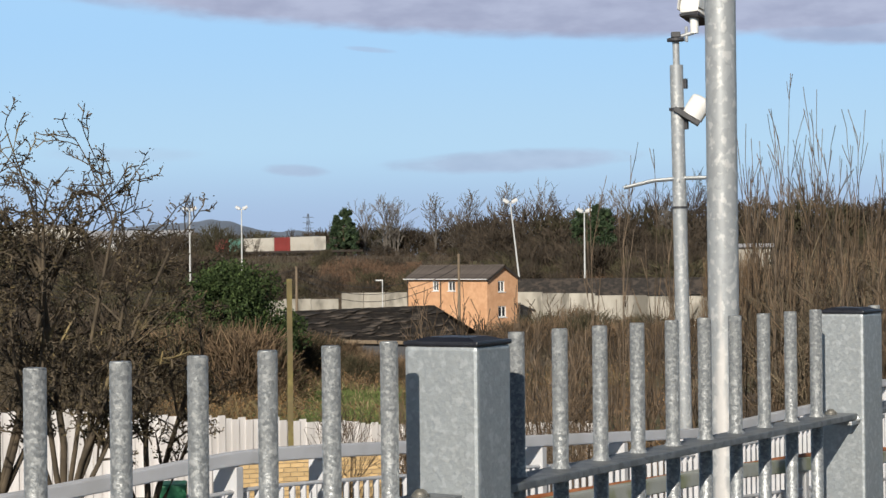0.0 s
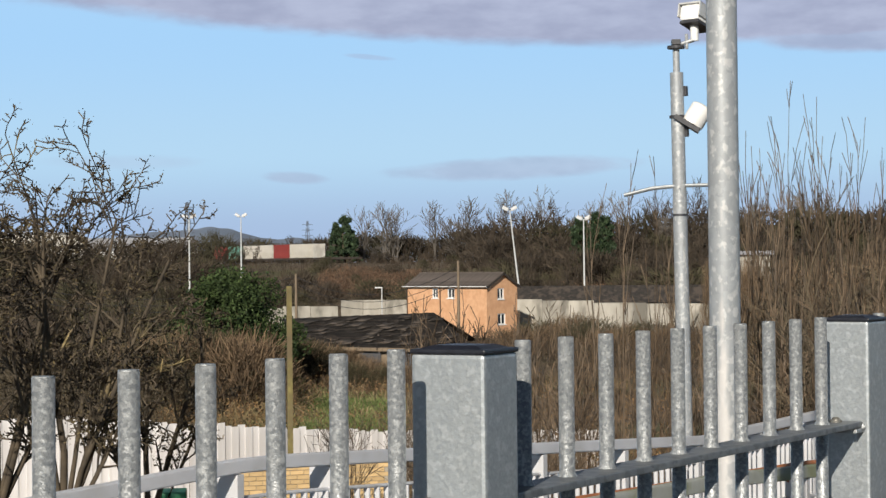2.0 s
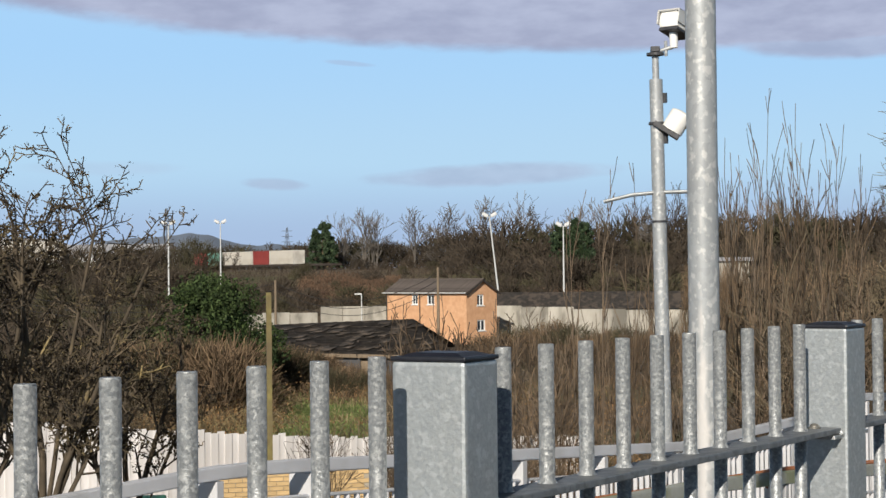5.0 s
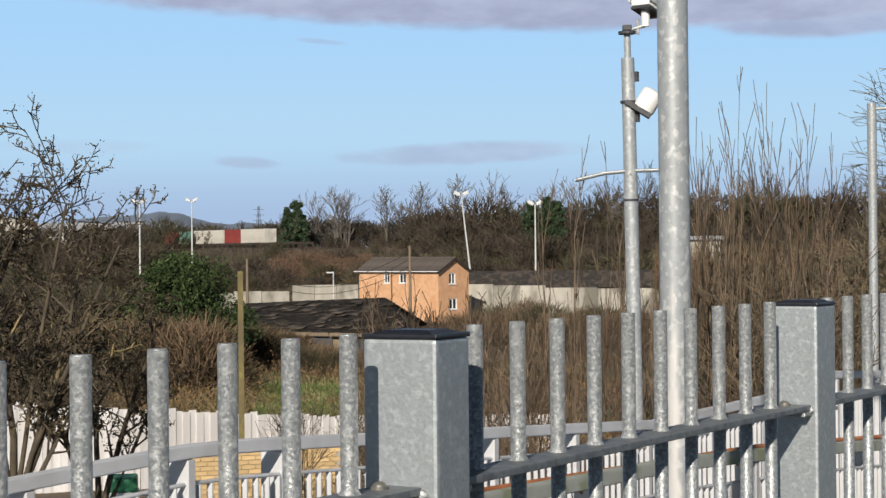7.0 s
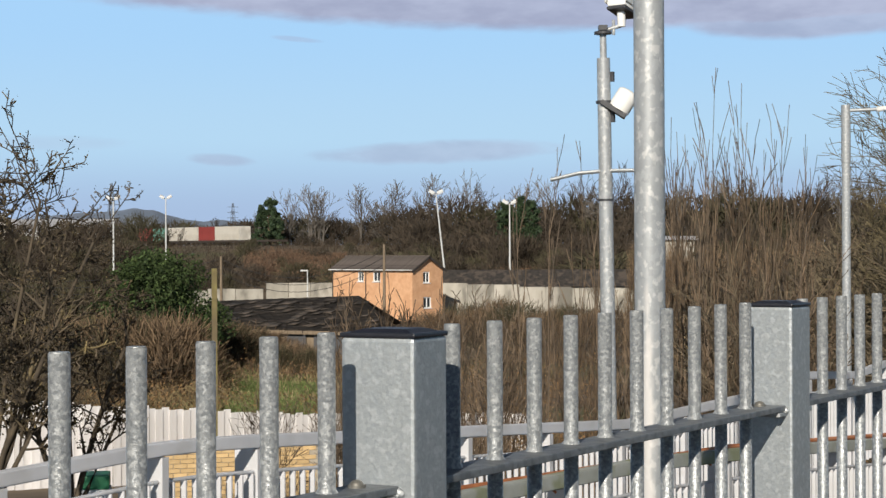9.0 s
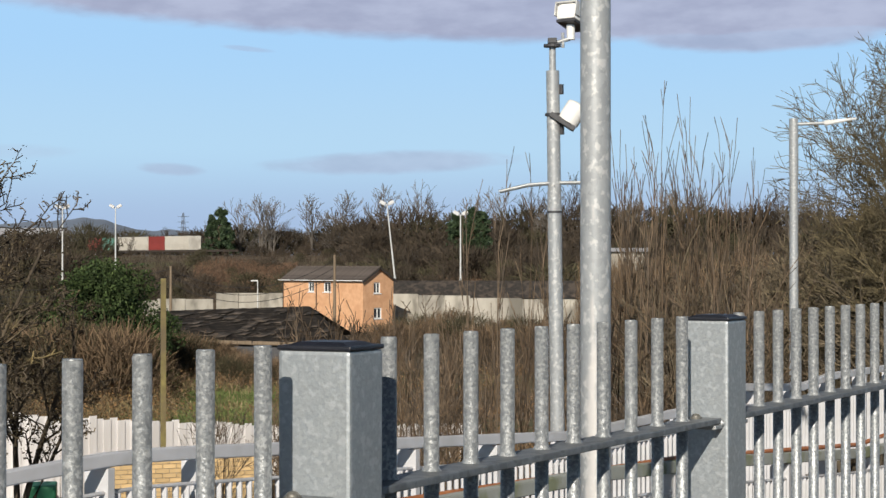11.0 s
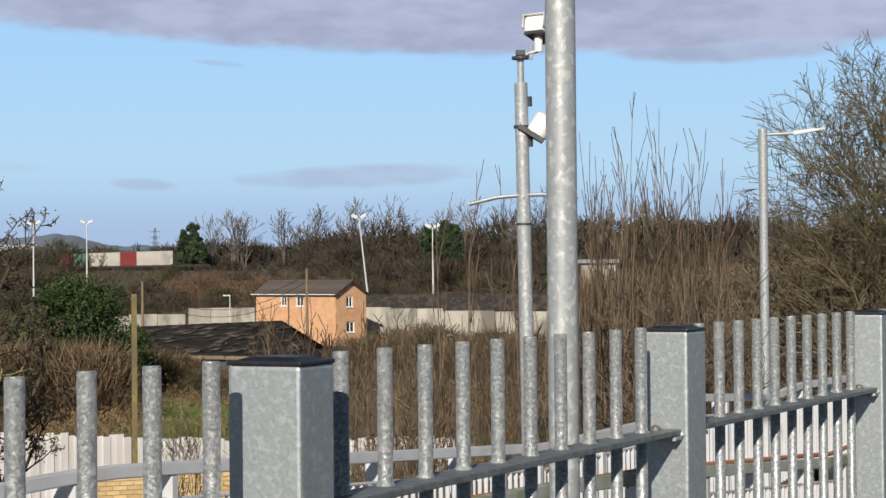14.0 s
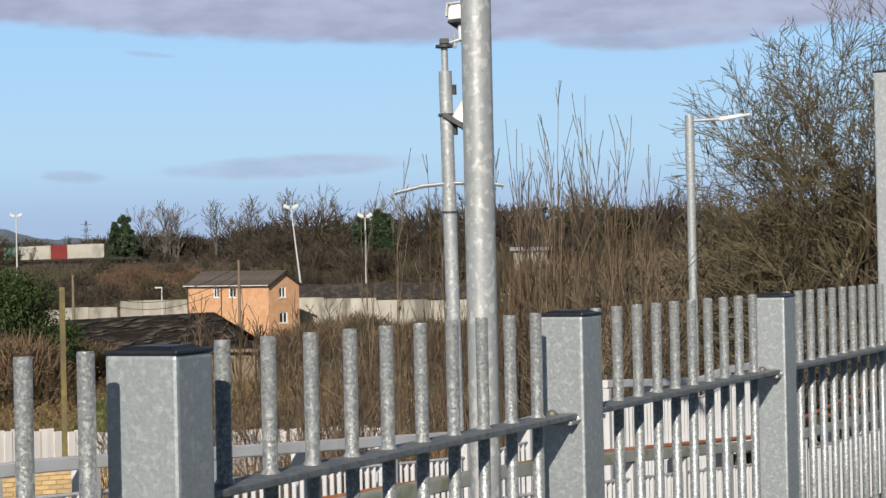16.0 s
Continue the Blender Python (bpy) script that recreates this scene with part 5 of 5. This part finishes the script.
for i in range(10):  # under the evergreen
    screen(40.0 + 0.3 * i, rng.uniform(80, 86), -1.3 + rng.uniform(-0.5, 0.2), i)
for i in range(9):  # against the front of the black shed
    screen(36.9 + 0.28 * i, rng.uniform(100, 104), -3.1 + 0.15 * i + rng.uniform(-0.25, 0.1), i)
for i in range(14):  # round the grey roof among the trees
    screen(18.5 + 0.38 * i, rng.uniform(100, 118), 1.5 + rng.uniform(-0.9, 0.3), i)
for i in range(4):  # before the small grey shed
    screen(24.1 + 0.4 * i, rng.uniform(108, 116), 1.75 + rng.uniform(-0.15, 0.1), i, 1.5)
for i in range(6):  # before the dark bays of the black shed
    screen(35.1 + 0.3 * i, rng.uniform(95, 98), -3.35 + rng.uniform(-0.2, 0.1), i, 1.6)
for i in range(11):  # at the foot of the long concrete wall
    screen(26.3 + 0.55 * i, rng.uniform(128, 150), -2.7 + rng.uniform(-0.6, 0.3), i)
for i in range(150):
    b = 10 + 42.5 * i / 150 + rng.uniform(-0.4, 0.4)
    d = rng.uniform(222, 328)
    h = rng.uniform(3.0, 6.0)
    if 33.2 < b < 40.8:
        h = rng.uniform(2.2, 4.2) if d < 268 else rng.uniform(1.0, 2.2)
    thicket(b, d, h, i, "embankment thickets")
for i in range(80):
    b = 10 + 42.5 * i / 80 + rng.uniform(-0.3, 0.3)
    thicket(b, rng.uniform(396, 428), rng.uniform(4.8, 7.4) * (1.6 if b < 31.5 else 1.35 if b < 33.5 else 1.0 if b < 37.5 else 0.82), i, "skyline thickets")

# trees on the embankment
tree_meshes = []
for sd in (6, 19, 33, 47):
    thick, thin, tips = tree_mesh("t", sd, POPLAR, 6.2, 0.2, TWIG_FAR, 2, 0.15)
    v, f = tubes([(p, np.maximum(r, 0.03)) for p, r in thick + thin], 3)
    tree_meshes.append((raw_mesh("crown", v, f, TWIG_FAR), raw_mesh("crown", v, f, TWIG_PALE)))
for sd in (7, 21):
    thick, thin, tips = tree_mesh("t", sd, FAR_ASH, 3.6, 0.2, TWIG_FAR, 2, 0.4)
    v, f = tubes([(p, np.maximum(r, 0.03)) for p, r in thick + thin], 3)
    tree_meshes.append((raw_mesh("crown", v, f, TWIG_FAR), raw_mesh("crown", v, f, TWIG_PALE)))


def far_tree(b, d, height, k, pale=0):
    x, y = spot(b, d)
    t = thing("far_tree", "bare tree on the distant embankment skyline", "tree", "embankment trees", (x, y, ground_z(x, y) - 0.2), rng.uniform(0, 360))
    s = height / 10.0
    part("crown", tree_meshes[k % 6][pale], t, m=Matrix.Diagonal((s * 1.25, s * 1.25, s, 1)), kind="stuff")


# the skyline rises from left to right
SKY_B = [10, 20, 26, 30, 32.5, 33.6, 34.6, 35.3, 36, 37, 38.5, 40, 44, 52]
SKY_H = [14, 14.5, 15, 15.5, 16, 14.5, 11, 7.5, 7, 7, 6.5, 7, 6.5, 7]
for i in range(105):
    b = 10 + 42 * i / 105 + rng.uniform(-0.3, 0.3)
    h = float(np.interp(b, SKY_B, SKY_H)) * rng.uniform(0.75, 1.1)
    # over half take the pale colour, as painted haze along the skyline
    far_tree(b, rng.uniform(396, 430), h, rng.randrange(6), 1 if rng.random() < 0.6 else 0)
for i in range(60):
    b = rng.uniform(10, 33.2)
    far_tree(b, rng.uniform(230, 330), rng.uniform(5, 9.0), rng.randrange(6))
for i in range(40):
    b = rng.uniform(39.2, 52)
    far_tree(b, rng.uniform(235, 300), rng.uniform(4, 7), rng.randrange(6))
for b, h in ((35.35, 12.5), (35.55, 13.0), (35.2, 11.5), (36.2, 12.0)):
    far_tree(b, 400, h, 1, 1)


def evergreen(name, label, at, rx, rz, leaf, n, seed, mat, conical=False):
    rng = np.random.default_rng(seed)
    t = thing(name, label, "tree" if conical else "bush", at=at)
    bm = rod(bmesh.new(), (0, 0, -0.2), (0, 0, rz * (1.9 if conical else 1.0)), rx * 0.07, rx * 0.02, sides=8)
    part("trunk", mesh_of("trunk", bm, TWIG_DARK), t)
    pts = []
    lumps = []
    for i in range(140):
        z = rng.uniform(0.02, 1.95)
        w = (1 - (z / 2) ** 1.2) if conical else math.sqrt(max(0.0, 1 - (z - 0.85) ** 2 / 1.3))
        a = rng.uniform(0, 6.283)
        q = rng.uniform(0.25, 0.95) * w
        if conical:  # several ragged tops side by side
            ox, oy, hh = ((0, 0, 1.0), (0.32, -0.12, 0.9), (-0.3, 0.2, 0.86), (0.12, -0.32, 0.94), (-0.12, 0.35, 0.8))[i % 5]
            lumps.append(((ox + math.cos(a) * q * 0.75) * rx, (oy + math.sin(a) * q * 0.75) * rx, z * rz * hh, rx * rng.uniform(0.08, 0.17)))
            continue
        lumps.append((math.cos(a) * q * rx, math.sin(a) * q * rx, z * rz, rx * rng.uniform(0.16, 0.34)))
    for x, y, z, r in lumps:
        m = n // len(lumps)
        d = rng.normal(size=(m, 3))
        d /= np.linalg.norm(d, axis=1, keepdims=True)
        pts.append(np.array((x, y, z)) + d * r * (rng.random((m, 1)) ** 0.4) * (1, 1, 0.8 if not conical else 1.1))
    lines = [([(0, 0, z * 0.6), (x * 0.35, y * 0.35, z * 0.8), (x * 0.7, y * 0.7, z)], [0.03 * rx / 2, 0.02 * rx / 2, 0.008]) for x, y, z, r in lumps]
    v, f = tubes(lines, 4)
    part("limb", raw_mesh("limb", v, f, TWIG_DARK), t)
    v, f = flakes(np.concatenate(pts), leaf, rng)
    part("crown", raw_mesh("crown", v, f, mat), t, kind="stuff")
    return t


x, y = spot(40.35, 92)
evergreen("evergreen_bush", "dense dark green evergreen bush above brown bramble", (x, y, ground_z(x, y)), 3.75, 3.2, 0.085, 52000, 3, LEAF)
x, y = spot(36.85, 392)
evergreen("conifer", "dark green ragged conifer on the embankment", (x, y, ground_z(x, y)), 4.4, 5.3, 0.24, 24000, 5, LEAF_PINE, True)
for b, d, h in ((28.65, 300, 4.5), (28.95, 305, 4.7), (29.45, 305, 4.2)):
    x, y = spot(b, d)
    evergreen("conifer", "dark green conifer among bare trees", (x, y, ground_z(x, y)), 1.8, h, 0.18, 7000, int(b * 10), LEAF_PINE)


def arcs(name, label, zones, mat, seed, category, leaf=None):
    """Arching stems rooted over stretches of the plan: (count, bearings, distances, height, reach, radius)."""
    rng = np.random.default_rng(seed)
    lines, tips = [], []
    for count, b0, b1, d0, d1, h, reach, rad in zones:
        bs, ds = rng.uniform(b0, b1, count), np.sqrt(rng.uniform(d0 * d0, d1 * d1, count))
        for b, d in zip(bs, ds):
            x, y = spot(b, d)
            z = ground_z(x, y)
            a = rng.uniform(0, 6.283)
            hh, rr = h * rng.uniform(0.4, 1.2), reach * rng.uniform(0.3, 1.2)
            c, s = math.cos(a) * rr, math.sin(a) * rr
            pts = [(x, y, z - 0.1), (x + c * 0.25 + rng.normal() * 0.04, y + s * 0.25, z + hh * 0.7), (x + c * 0.6, y + s * 0.6 + rng.normal() * 0.05, z + hh), (x + c, y + s, z + hh * rng.uniform(0.4, 0.9))]
            lines.append((pts, [rad, rad * 0.85, rad * 0.7, rad * 0.4]))
            tips += pts[1:]
    v, f = tubes(lines, 3)
    tagged(new(name, raw_mesh(name, v, f, mat)), label, category, kind="stuff")
    if leaf:
        p = np.array(tips)
        p = np.repeat(p, 2, axis=0) + rng.normal(size=(len(p) * 2, 3)) * 0.15
        v, f = flakes(p, leaf[0], rng)
        tagged(new(leaf[2], raw_mesh(leaf[2], v, f, leaf[1])), leaf[3], "leaves", kind="stuff")


arcs("bramble", "tangle of dry brown bramble stems over the bank", [
    (3600, 40.2, 52, 50, 95, 1.0, 1.0, 0.016), (250, 35, 40.5, 62, 78, 0.7, 0.9, 0.014), (700, 33, 39.5, 88, 99, 1.1, 0.9, 0.018), (1000, 38.3, 43, 64, 86, 1.1, 1.3, 0.016), (500, 36, 40.5, 100, 112, 1.0, 0.9, 0.02), (3600, 19, 36, 20, 60, 0.8, 0.8, 0.0065), (1000, 26, 35.5, 60, 110, 0.7, 1.0, 0.02), (3000, 38, 53, 95, 215, 1.6, 1.4, 0.035)], BRAMBLE, 6, "bramble",
    (0.05, DRY_LEAF, "withered_leaves", "withered brown leaves caught in the bramble"))
arcs("far_scrub", "brown leafless scrub covering the far embankment", [
    (2500, 9, 33, 218, 330, 2.4, 1.3, 0.045), (2200, 33, 41, 222, 330, 1.0, 1.0, 0.04), (1500, 41, 53, 218, 330, 2.2, 1.3, 0.045), (1800, 9, 34, 110, 150, 2.0, 1.2, 0.03)], TWIG_FAR, 8, "scrub")
arcs("rough_grass", "rough green grass between the brambles", [(15000, 35.0, 39.9, 66, 100, 0.5, 0.3, 0.02), (1200, 41, 52, 52, 70, 0.3, 0.3, 0.01)], GRASS, 12, "grass")
arcs("dead_grass", "pale dead grass stems on the bank", [(800, 34, 39, 75, 112, 0.8, 0.35, 0.014), (600, 36, 48, 50, 75, 0.6, 0.4, 0.01)], DRY_GRASS, 13, "grass")
arcs("bracken", "reddish dead bracken on the far embankment", [(2600, 34.4, 37.6, 250, 300, 0.9, 0.9, 0.05), (900, 28, 34, 230, 270, 0.9, 0.9, 0.06)], BRACKEN, 15, "bracken")
